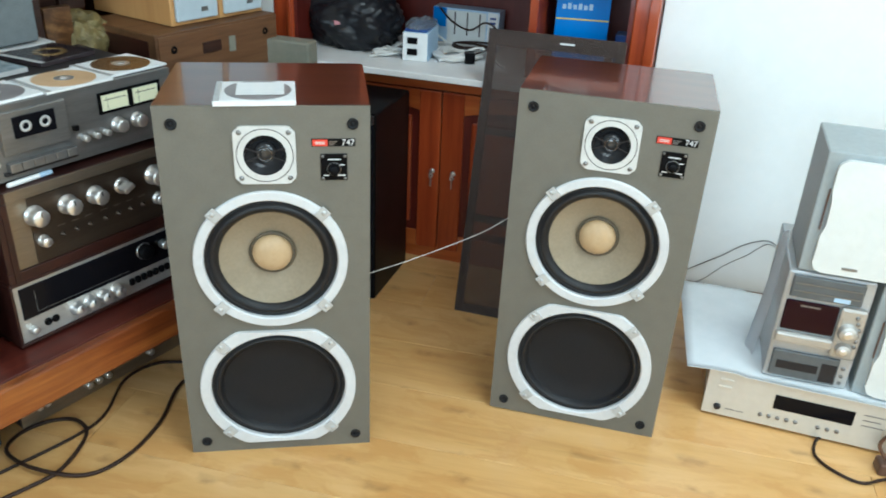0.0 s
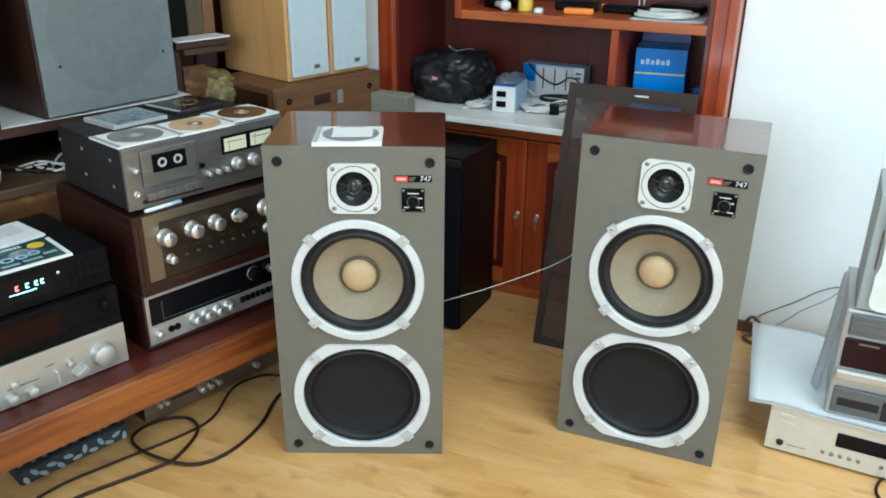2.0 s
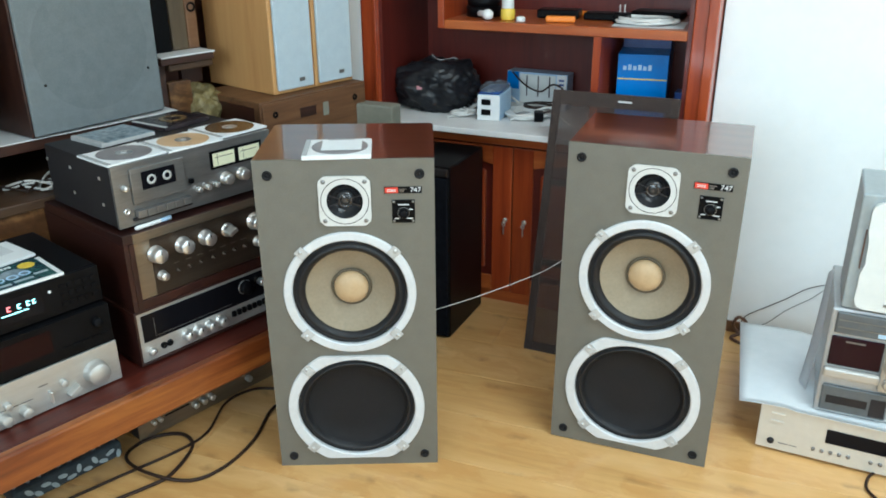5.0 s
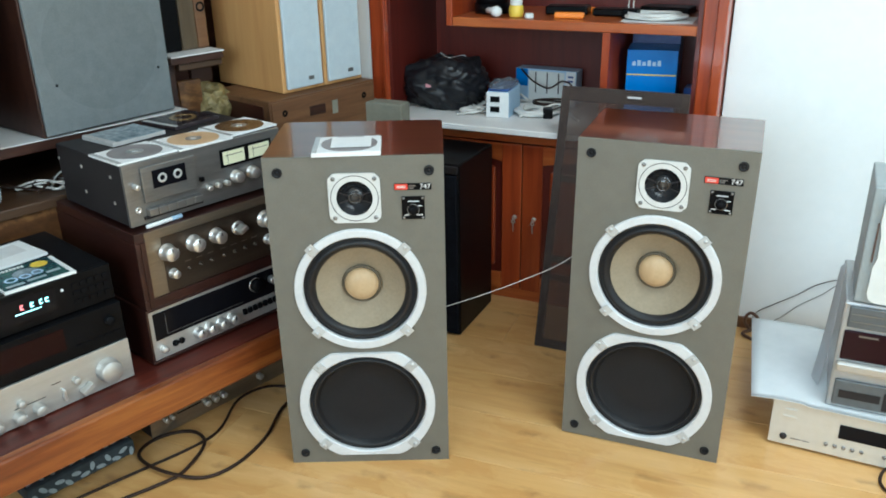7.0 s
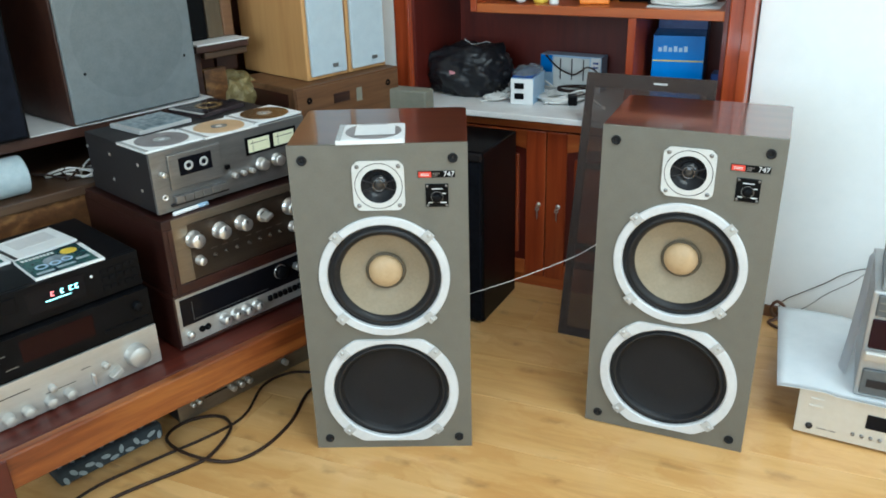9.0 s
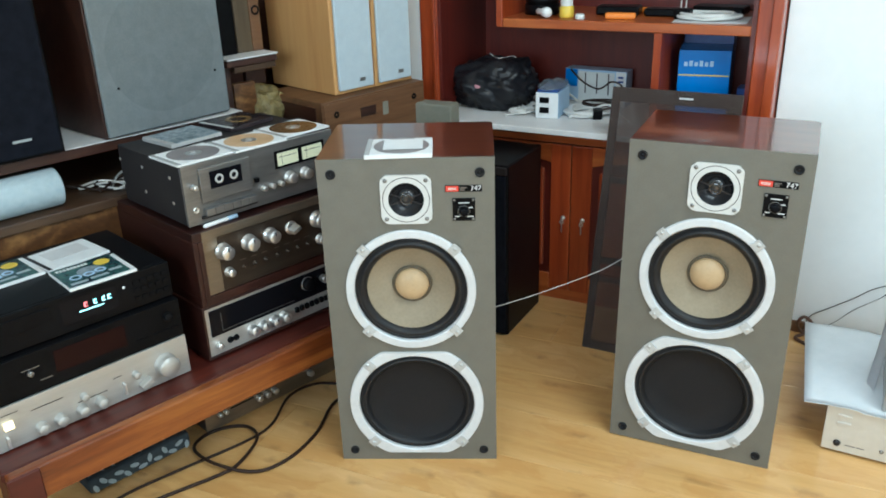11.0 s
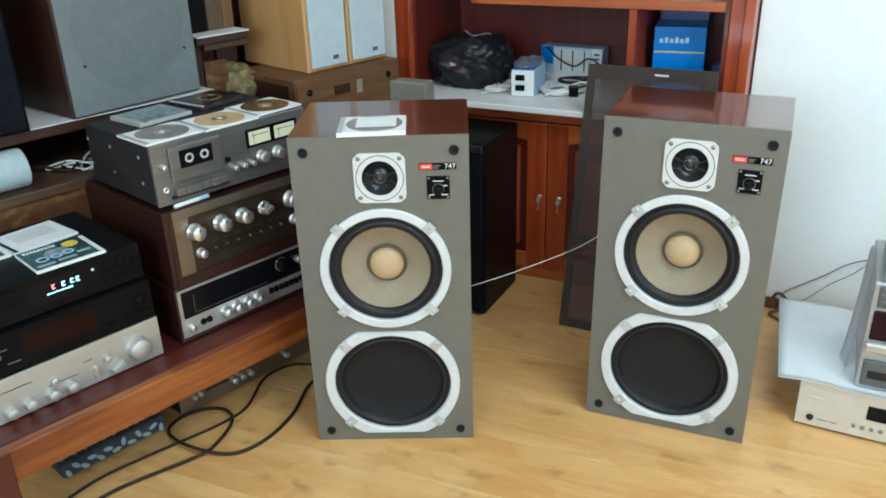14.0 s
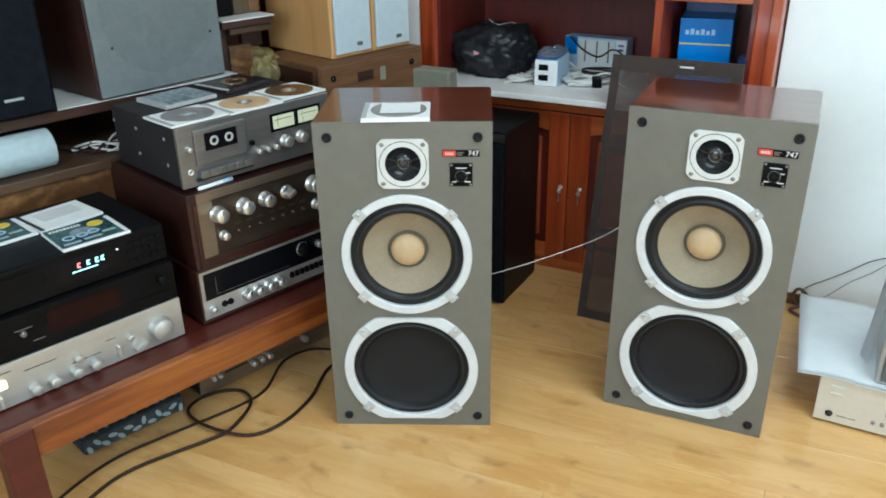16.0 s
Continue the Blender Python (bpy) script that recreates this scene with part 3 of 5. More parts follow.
            z = z * 0.945 if cut else max(-0.1385, min(0.1385, z))
            row.append(b.verts.new((px + q * math.cos(a), -d, pz + z)))
        lip.append(row)
    for q, r in zip(lip, lip[1:]):
        for k in range(96):
            b.faces.new((q[k], q[(k + 1) % 96], r[(k + 1) % 96], r[k]))
    part("ring_lip", b, RING, p)
    prof = [(0.1358, -0.004), (0.132, -0.003)] + [(0.130 - 0.014 * k / 10, -0.004 + 0.007 * math.sin(math.pi * k / 10)) for k in range(11)] + [(0.1135, -0.009)]
    part("surround", lathe(prof, px, pz, 0, 64, squash=0.945), RUBBER, p)
    part("cone", lathe([(0.1137, -0.0088), (0.110, -0.0125), (0.06, -0.0135), (0, -0.0135)], px, pz, 0, 64, squash=0.945), FELT, p, "flat matt black cone")
    # clips
    for cx, cz, r in ((wx, wz, 0.1395), (px, pz, 0.1485)):
        for a in (45, 135, 225, 315):
            a = radians(a)
            b = box(-0.011, 0.011, -0.0098, -0.0072, -0.0125, 0.0125, 0.001)
            lathe([(0, 0.0118), (0.004, 0.0113), (0.005, 0.0098)], 0, 0.004, 0, 14, b)
            bmesh.ops.transform(b, matrix=Matrix.Translation((cx + r * math.cos(a), 0, cz + r * math.sin(a))) @ Matrix.Rotation(math.pi / 2 - a, 4, "Y"), verts=b.verts)
            part("clip", b, CLIP, s)
    # tweeter
    b = bmesh.new()
    c, h, k = 0.0545, 0.0545, 0.012
    n = 64
    inner, edge = [], []
    for i in range(n):
        a = math.tau * i / n
        ca, sa = math.cos(a), math.sin(a)
        d = min(c / max(abs(ca), 1e-6), h / max(abs(sa), 1e-6), (c + h - k) / (abs(ca) + abs(sa)))
        inner.append((WX + 0.038 * ca, TZ + 0.038 * sa))
        edge.append((WX + d * ca, TZ + d * sa))
    rows = [[b.verts.new((x, y, z)) for x, z in row] for y, row in ((-0.001, edge), (-0.006, edge), (-0.006, inner), (0.004, inner))]
    for q, w2 in zip(rows, rows[1:]):
        for i in range(n):
            j = (i + 1) % n
            b.faces.new((q[i], q[j], w2[j], w2[i]))
    tw = part("tweeter_plate", b, PLATE, s, "square cream plate with cut corners")
    part("groove", lathe([(0.0505, 0.0063), (0.0490, 0.0063)], WX, TZ, 0, 56), BLACK, tw)
    part("tweeter_horn", lathe([(0.038, 0.0055), (0.036, 0.002), (0.031, -0.008), (0.022, -0.015), (0.019, -0.016)], WX, TZ, 0, 48), HORN, tw)
    part("tweeter_dome", lathe([(0.0205, -0.015)] + [(0.0202 * math.cos(a * math.pi / 16), -0.014 + 0.012 * math.sin(a * math.pi / 16)) for a in range(8)] + [(0, -0.002)], WX, TZ, 0, 32), GLOSSBLACK, tw)
    for a in (20, 160, 200, 340):
        b = box(0.012, 0.036, -0.003, -0.001, -0.001, 0.001)
        bmesh.ops.transform(b, matrix=Matrix.Translation((WX, 0, TZ)) @ Matrix.Rotation(radians(-a), 4, "Y"), verts=b.verts)
        part("guard_bar", b, DARKMETAL, tw)
    part("guard_ring", lathe([(0.0135, -0.0005), (0.0135, 0.0030), (0.0120, 0.0036), (0.0105, 0.0030), (0.0105, -0.0005)], WX, TZ, 0, 32), GUARD, tw, "polished dark ring")
    for dx in (-0.043, 0.043):
        for dz in (-0.043, 0.043):
            part("screw", lathe([(0, 0.0088), (0.0035, 0.0085), (0.0048, 0.0062)], WX + dx, TZ + dz, 0, 14), STEEL, tw)
    # grille sockets
    for x, z in ((0.030, 0.7305), (0.344, 0.7305), (0.031, 0.029), (0.344, 0.029)):
        part("grille_socket", lathe([(0.0105, 0.0003), (0.0105, 0.0032), (0.0090, 0.0042), (0.0065, 0.0034), (0.0055, 0.0008), (0.003, 0.0008), (0.0026, 0.0026), (0, 0.0028)], x, z, 0, 20), FELT, s)
    # badge and level control
    bd = part("badge", box(0.268, 0.346, -0.002, -0.0002, 0.685, 0.6995, 0.0004), BLACK, s, "black name strip with red field")
    bd.location = (0.0022, 0, 0.0035)
    part("red_field", box(0.2695, 0.2965, -0.0027, -0.0021, 0.6862, 0.6983), RED, bd)
    for z in (0.6905, 0.6935):
        part("print_bar", box(0.274, 0.292, -0.0031, -0.0028, z - 0.0008, z + 0.0008), PLATE, bd)
    for z, x1 in ((0.6945, 0.314), (0.6915, 0.310), (0.6885, 0.309)):
        part("print_bar", box(0.2985, x1, -0.0026, -0.0021, z - 0.0007, z + 0.0007), STEEL, bd)
    lettering("model_number", "747", 0.0155, pose(0.333, -0.0022, 0.6922, 90, 0, 0), WHITE, bd)
    lc = part("level_control", box(0.283, 0.331, -0.003, -0.0002, 0.620, 0.671, 0.0006), BLACK, s, "small black level control plate")
    lc.location = (0.0023, 0, 0.0035)
    part("control_knob", knob(0.307, 0.642, 0.0092, 0.012, -0.003), BLACKMETAL, lc)
    part("dial_line", lathe([(0.0128, 0.0003), (0.0128, 0.0006), (0.0116, 0.0006), (0.0116, 0.0003)], 0.307, 0.642, -0.003, 32), STEEL, lc)
    for x in (0.287, 0.327):
        for z in (0.624, 0.667):
            part("screw", lathe([(0, 0.0018), (0.0026, 0.0014), (0.003, 0.0001)], x, z, -0.003, 12), STEEL, lc)
    for x0, x1, z in ((0.296, 0.319, 0.6605), (0.318, 0.326, 0.650), (0.288, 0.298, 0.630), (0.314, 0.327, 0.630)):
        part("print_bar", box(x0, x1, -0.0036, -0.0031, z - 0.001, z + 0.001), WHITE, lc)
    return s


spk = floor_speaker()
copy_thing(spk, pose(-0.7219, 1.3696, 0.003, -0.35, 0.45, 19.9))


def jewel_case(m, label, tray, disc_mat=None, disc_at=(0.076, 0.0625), art=None, name="cd_case", sheet=None):
    """A flat case 142 by 125 mm with a spine, and what shows inside it."""
    c = thing(name, m, label, "cd case")
    part("case", box(0, 0.142, 0, 0.125, 0, 0.009, 0.001), tray, c)
    part("spine", box(0.0005, 0.011, 0.001, 0.124, 0.0093, 0.0105, 0.0003), CLIP, c)
    if sheet:
        part("inlay", box(0.014, 0.140, 0.002, 0.123, 0.0093, 0.0100), sheet, c)
    if disc_mat:
        d = part("disc", disc(*disc_at, 0.0103, 0.059, hole=0.0075), disc_mat, c)
        part("disc_hub", disc(*disc_at, 0.0117, 0.019, 0.0005, hole=0.0085), CHROME, d)
    return c


case = jewel_case(pose(-1.0635, 0.914, SH + 0.0012, 0, 0, 44.5), "pale cd case with a white card on top of the loudspeaker", WHITE, GREYDISC, sheet=WHITE)
part("card", box(0.038, 0.122, 0.026, 0.104, 0.0128, 0.0134), WHITE, case, "plain white card")


# ---- the low bench and the hi-fi units on it ----
LEFT = 90  # fronts face +x


def bench():
    b = thing("low_bench", pose(-1.29, 0.172, 0, 0, 0, LEFT), "low orange-brown wooden bench with a dark top", "bench")
    part("top", box(-0.004, 1.50, 0.0245, 0.46, 0.244, 0.2655, 0.004), BENCH_TOP, b, "dark red-brown top")
    part("apron", box(0.0, 1.49, 0.0, 0.024, 0.187, 0.2645, 0.005), BENCH, b)
    part("apron", box(0.061, 1.43, 0.42, 0.44, 0.176, 0.2435, 0.003), BENCH, b)
    for x in (0.0, 1.4305):
        for y in (0.0245, 0.40):
            part("leg", box(x, x + 0.060, y, y + 0.060, 0.0, 0.2435, 0.005), BENCH_TOP, b)
    part("corner_block", box(-0.004, 0.058, -0.006, -0.0003, 0.0, 0.2625, 0.003), BENCH_TOP, b, "dark red-brown corner post")
    return b


bench()
FX = -1.378
BT = 0.266


def unit(name, y, z, label, category, x=FX):
    return thing(name, pose(x, y, z, 0, 0, LEFT), label, category)


def feet(u, w, d, h, r=0.014):
    for x in (0.05, w - 0.05):
        for y in (0.04, d - 0.05):
            b = bmesh.new()
            bmesh.ops.create_cone(b, cap_ends=True, segments=16, radius1=r * 0.9, radius2=r, depth=h, matrix=Matrix.Translation((x, y, h / 2)))
            part("foot", b, BLACK, u)


def wooden_shell(u, w, h, d, t, z0=0.0):
    for x0, x1, y0, y1, z2, z1, name in ((0, w, 0.0, d, h - t, h, "case_top"), (0, w, 0.0, d, z0, z0 + t, "case_bottom"), (0, t, 0.0, d, z0 + t + 0.0002, h - t - 0.0002, "case_side"), (w - t, w, 0.0, d, z0 + t + 0.0002, h - t - 0.0002, "case_side"), (t, w - t, d - 0.01, d, z0 + t, h - t, "case_back")):
        part(name, box(x0, x1, y0, y1, z2, z1, 0.0015), CASEWOOD, u, "red-brown wood")


def receiver():
    u = unit("stereo_receiver", 0.662, BT, "wood-cased stereo receiver with black dial and silver knobs", "receiver")
    w, h, d = 0.475, 0.141, 0.36
    wooden_shell(u, w, h, d, 0.006, 0.004)
    fp = part("front_panel", box(0.0065, w - 0.0065, 0.004, 0.02, 0.0105, h - 0.0065, 0.001), SILVER, u)
    part("dial_glass", box(0.016, w - 0.016, 0.0015, 0.0036, 0.060, h - 0.014, 0.0005), GLASSBLACK, fp)
    part("dial_frame", box(0.045, 0.255, 0.0005, 0.0012, 0.068, 0.069), STEEL, fp)
    part("dial_frame", box(0.045, 0.046, 0.0005, 0.0012, 0.069, 0.115), STEEL, fp)
    part("tuning_knob", knob(0.295, 0.102, 0.017, 0.020, 0.0014, 0.003), BLACKMETAL, u)
    part("knob_ring", lathe([(0.018, 0.0), (0.0185, 0.004), (0.016, 0.004), (0.0155, 0.0)], 0.295, 0.102, 0.0014, 28), CHROME, u)
    part("knob", knob(0.345, 0.100, 0.010, 0.016, 0.0014), CHROME, u)
    for x in (0.124, 0.155, 0.187, 0.218):
        k = part("knob", knob(x, 0.038, 0.0125, 0.022, 0.004, 0.002), CHROME, u)
        part("pointer", box(x - 0.001, x + 0.001, -0.0195, -0.0185, 0.040, 0.049), BLACK, k)
    part("knob", knob(0.030, 0.034, 0.008, 0.014, 0.004), CHROME, u)
    for x in (0.062, 0.078):
        part("headphone_socket", lathe([(0.008, 0.0), (0.0075, 0.004), (0.004, 0.004), (0.0035, 0.001), (0, 0.001)], x, 0.036, 0.004, 16), BLACK, u)
    for k in range(9):
        part("push_button", box(0.252 + 0.0155 * k, 0.262 + 0.0155 * k, -0.004, 0.004, 0.034, 0.048, 0.001), BLACKMETAL, u)
    return u


def amplifier():
    u = unit("stereo_amplifier", 0.666, BT + 0.1415, "wood-cased champagne-front amplifier with dark reflection band and chrome knobs", "amplifier")
    w, h, d = 0.475, 0.183, 0.37
    wooden_shell(u, w, h, d, 0.022, 0.0)
    part("top_trim", box(0.022, w - 0.002, -0.003, -0.0002, h - 0.021, h - 0.001, 0.001), CHAMPAGNE, u, "champagne metal trim strip")
    part("left_trim", box(0.0105, 0.0225, -0.003, -0.0002, 0.001, h - 0.0215, 0.001), CASEWOOD, u)
    fp = part("front_panel", box(0.0225, w - 0.0225, 0.003, 0.02, 0.0225, h - 0.0225, 0.001), CHAMPAGNE, u)
    # dark reflection in the champagne panel, drawn as a band of darker metal
    part("dark_band", box(0.062, w - 0.024, 0.0012, 0.0028, 0.024, 0.158), BRONZE_AND_REFLECTION, fp)
    for x, r in ((0.071, 0.017), (0.140, 0.017), (0.200, 0.016), (0.341, 0.019), (0.395, 0.015)):
        k = part("knob", knob(x, 0.122, r, 0.028, 0.0012, 0.003), CHROME, u)
        part("pointer", box(x - 0.001, x + 0.001, -0.0275, -0.0268, 0.126, 0.122 + r * 0.8), BLACK, k)
    b = box(0.249, 0.275, -0.028, 0.001, 0.116, 0.128, 0.003)
    bmesh.ops.rotate(b, cent=(0.262, 0, 0.122), matrix=Matrix.Rotation(radians(-25), 3, "Y"), verts=b.verts)
    k = part("lever_knob", b, CHROME, u)
    part("skirt", lathe([(0.017, 0.0), (0.017, 0.004), (0.010, 0.005)], 0.262, 0.122, 0.0012, 24), CHROME, u)
    for x, r in ((0.079, 0.010), (0.345, 0.012)):
        part("knob", knob(x, 0.067, r, 0.018, 0.0012, 0.002), CHROME, u)
    for x in (0.120, 0.150, 0.180, 0.215, 0.245, 0.275, 0.305):
        t = part("toggle", lathe([(0.005, 0.0), (0.005, 0.003), (0.002, 0.004), (0.002, 0.009), (0, 0.010)], x, 0.066, 0.0012, 12), BRONZE_AND_REFLECTION, u)
        part("print_bar", box(x - 0.008, x + 0.008, 0.0004, 0.0010, 0.084, 0.0855), CHAMPAGNE, t)
    return u


def tape_deck():
    u = unit("cassette_deck", 0.678, BT + 0.325, "grey metal cassette deck with two lit level meters", "cassette deck", -1.403)
    w, h, d = 0.412, 0.148, 0.30
    feet(u, w, d, 0.008)
    part("body", box(0.0, w, 0.006, d, 0.0085, h - 0.0005, 0.002), DARKMETAL, u, "dark grey metal cover")
    part("front_panel", box(-0.002, w + 0.002, -0.004, 0.0055, 0.0085, h, 0.001), STEEL, u)
    cb = part("cassette_door", box(0.036, 0.168, -0.011, -0.0045, 0.056, 0.136, 0.002), STEEL, u)
    part("key_ledge", box(0.030, 0.176, -0.012, -0.0045, 0.020, 0.0265, 0.001), DARKMETAL, u)
    win = part("cassette_window", box(0.060, 0.142, -0.013, -0.0115, 0.085, 0.125, 0.0008), GLASSBLACK, cb)
    for x in (0.083, 0.121):
        part("reel_hub", lathe([(0.011, 0.0003), (0.011, 0.0012), (0.006, 0.0012), (0.006, 0.0003)], x, 0.105, -0.013, 20), CLIP, win)
    for k in range(6):
        part("transport_key", box(0.037 + 0.0225 * k, 0.0588 + 0.0225 * k, -0.021, -0.0045, 0.027, 0.044, 0.002), STEEL, u)
    mf = part("meter_frame", box(0.238, 0.385, -0.0065, -0.0045, 0.086, 0.129, 0.0006), BLACK, u)
    for x in (0.245, 0.3175):
        mt = part("level_meter", box(x, x + 0.060, -0.0076, -0.0068, 0.092, 0.123), METER, mf, "pale lit meter dial")
        part("needle", box(x + 0.012, x + 0.0128, -0.0083, -0.0079, 0.094, 0.120), BLACK, mt)
        part("scale", box(x + 0.006, x + 0.054, -0.0083, -0.0079, 0.113, 0.1142), BLACK, mt)
    for x, r in ((0.276, 0.0135), (0.322, 0.0135)):
        part("knob", knob(x, 0.058, r, 0.020, -0.0045, 0.0025), CHROME, u)
    for x in (0.198, 0.222, 0.246):
        part("small_knob", knob(x, 0.050, 0.0065, 0.013, -0.0045), CHROME, u)
    part("lever", box(0.176, 0.186, -0.014, -0.0045, 0.070, 0.080, 0.001), BLACK, u)
    part("power_switch", knob(0.020, 0.098, 0.006, 0.016, -0.0045), CHROME, u)
    part("headphone_socket", lathe([(0.007, 0.0), (0.007, 0.003), (0.004, 0.003), (0.003, -0.003), (0, -0.003)], 0.020, 0.044, -0.0045, 16), CHROME, u)
    for x in (0.03, 0.16, 0.27):
        for z in (0.05, 0.11):
            part("side_screw", box(-0.0025, -0.0005, x + 0.02, x + 0.027, z, z + 0.007, 0.0006), CHROME, u)
    return u


def silver_amp():
    u = unit("integrated_amplifier", 0.179, BT, "silver-fronted integrated amplifier with a lit button", "amplifier")
    w, h, d = 0.433, 0.098, 0.33
    feet(u, w, d, 0.006)
    part("body", box(0.004, w - 0.004, 0.007, d, 0.0065, h, 0.002), BLACKMETAL, u)
    part("front_panel", box(0, w, 0.0, 0.0065, 0.003, h, 0.001), SILVER, u)
    part("power_button", box(0.030, 0.048, -0.008, 0.0, 0.050, 0.066, 0.001), LIT, u, "square amber lit button")
    part("lever", box(0.028, 0.033, -0.014, 0.0, 0.012, 0.036, 0.001), CHROME, u)
    for x in (0.097, 0.135, 0.181, 0.221):
        part("knob", knob(x, 0.024, 0.0115, 0.020, 0.0, 0.001), SILVER, u)
    for x in (0.190, 0.305):
        part("small_knob", knob(x, 0.052, 0.008, 0.014), SILVER, u)
    for x in (0.272,):
        part("lever", box(x, x + 0.005, -0.014, 0.0, 0.020, 0.045, 0.001), CHROME, u)
    b = box(0.308, 0.338, -0.018, 0.0, 0.018, 0.032, 0.002)
    bmesh.ops.rotate(b, cent=(0.323, 0, 0.025), matrix=Matrix.Rotation(radians(-28), 3, "Y"), verts=b.verts)
    part("selector_knob", b, SILVER, u)
    part("volume_knob", knob(0.376, 0.046, 0.025, 0.026, 0.0, 0.002), SILVER, u, "large round silver knob")
    for x0, x1, z in ((0.030, 0.062, 0.080), (0.085, 0.150, 0.068), (0.175, 0.240, 0.042), (0.255, 0.275, 0.062)):
        part("print_bar", box(x0, x1, -0.0006, -0.0002, z, z + 0.0016), DARKMETAL, u)
    return u


def black_tuner():
    u = unit("black_tuner", 0.180, BT + 0.0985, "black hi-fi tuner with a dark glass front", "tuner")
    w, h, d = 0.430, 0.092, 0.31
    feet(u, w, d, 0.006)
    part("body", box(0, w, 0.008, d, 0.0065, h, 0.002), BLACKMETAL, u)
    part("front_panel", box(0, w, 0.0, 0.0075, 0.005, h, 0.001), BLACK, u)
    part("display_glass", box(0.15, 0.30, -0.0015, -0.0003, 0.030, 0.078), TUNERGLASS, u)
    for k in range(5):
        part("push_button", box(0.320 + 0.021 * k, 0.336 + 0.021 * k, -0.003, 0.0, 0.024, 0.030, 0.0006), BLACKMETAL, u)
    part("knob", knob(0.398, 0.060, 0.010, 0.012), BLACKMETAL, u)
    for x0, x1, z in ((0.012, 0.045, 0.074), (0.085, 0.120, 0.058), (0.115, 0.140, 0.026)):
        part("print_bar", box(x0, x1, -0.0006, -0.0002, z, z + 0.002), STEEL, u)
    part("small_knob", knob(0.100, 0.050, 0.006, 0.008), STEEL, u)
    return u


def cd_player():
    u = unit("cd_player", 0.176, BT + 0.191, "black cd player with glowing blue-green digits", "cd player", FX - 0.012)
    w, h, d = 0.432, 0.087, 0.30
    feet(u, w, d, 0.006)
    part("body", box(0, w, 0.010, d, 0.0065, h, 0.003), BLACKMETAL, u)
    part("front_panel", box(0, w, 0.0, 0.0095, 0.006, h, 0.002), BLACK, u)
    g = part("display_glass", box(0.19, 0.31, -0.0015, -0.0003, 0.024, 0.076), GLASSBLACK, u)
    for x, mat in ((0.238, REDDIGIT), (0.258, CYAN), (0.276, CYAN), (0.288, CYAN)):
        d2 = part("digit", box(x, x + 0.0022, -0.0024, -0.0018, 0.050, 0.060), mat, g)
        part("digit_bar", box(x + 0.0026, x + 0.0068, -0.0024, -0.0018, 0.0580, 0.0600), mat, d2)
        part("digit_bar", box(x + 0.0026, x + 0.0068, -0.0024, -0.0018, 0.050, 0.0518), mat, d2)
    for k in range(9):
        part("track_mark", box(0.226 + 0.006 * k, 0.230 + 0.006 * k, -0.0024, -0.0018, 0.042, 0.0442), CYAN, g)
    part("indicator", lathe([(0, 0.002), (0.003, 0.0015), (0.0032, 0)], 0.325, 0.062, 0.0, 12), WHITE, u)
    part("disc_tray", box(0.03, 0.17, -0.004, 0.0, 0.045, 0.075, 0.001), BLACK, u)
    for k in range(5):
        for z in (0.022, 0.042, 0.060):
            part("push_button", box(0.345 + 0.0165 * k, 0.357 + 0.0165 * k, -0.003, 0.0, z, z + 0.010, 0.0006), BLACKMETAL, u)
    return u


receiver()
amplifier()
tape_deck()
ob = thing("pen", pose(-1.3895, 0.705, BT + 0.325 + 0.0052, 0, 0, 93), "pale blue-white pen lying before the deck", "pen")
bmm = lathe([(0, 0.0), (0.0035, 0.0), (0.0048, -0.004), (0.0048, -0.062), (0.0045, -0.064)], 0, 0, 0, 16)
bmesh.ops.rotate(bmm, cent=(0, 0, 0), matrix=Matrix.Rotation(radians(-90), 3, "Z"), verts=bmm.verts)
part("barrel", bmm, WHITE, ob)
bmm = lathe([(0.0046, -0.0642), (0.0050, -0.068), (0.0050, -0.090), (0, -0.092)], 0, 0, 0, 16)
bmesh.ops.rotate(bmm, cent=(0, 0, 0), matrix=Matrix.Rotation(radians(-90), 3, "Z"), verts=bmm.verts)
part("cap", bmm, PALEBLUE, ob)
silver_amp()
black_tuner()
cd_player()

# cases and sleeves on the deck
DT = BT + 0.325 + 0.1485
for dx, dy, turn, label, tray, dm, sheet in (
    (-1.402, 0.672, 91, "white paper sleeve holding a grey printed disc", WHITE, GREYDISC, WHITE),
    (-1.396, 0.815, 90, "white sleeve holding a tan printed disc", WHITE, TAN, WHITE),
    (-1.410, 0.958, 92, "white sleeve holding a gold-brown disc", WHITE, BROWNDISC, WHITE),
    (-1.553, 0.742, 95, "clear plastic cd case with a bluish cover", CLIP, None, CLEAR),
    (-1.572, 0.915, 99, "dark plastic cd case showing a gold ring", DARKCASE, None, DARKCASE),
):
    thin = Matrix.Diagonal((1, 1, 0.5 if tray is WHITE else 1, 1))
    c = jewel_case(pose(dx, dy, DT, 0, 0, turn) @ thin, label, tray, dm, sheet=sheet)
    if sheet is DARKCASE:
        part("gold_ring", disc(0.078, 0.062, 0.0104, 0.034, 0.0006, hole=0.022), GOLD, c)
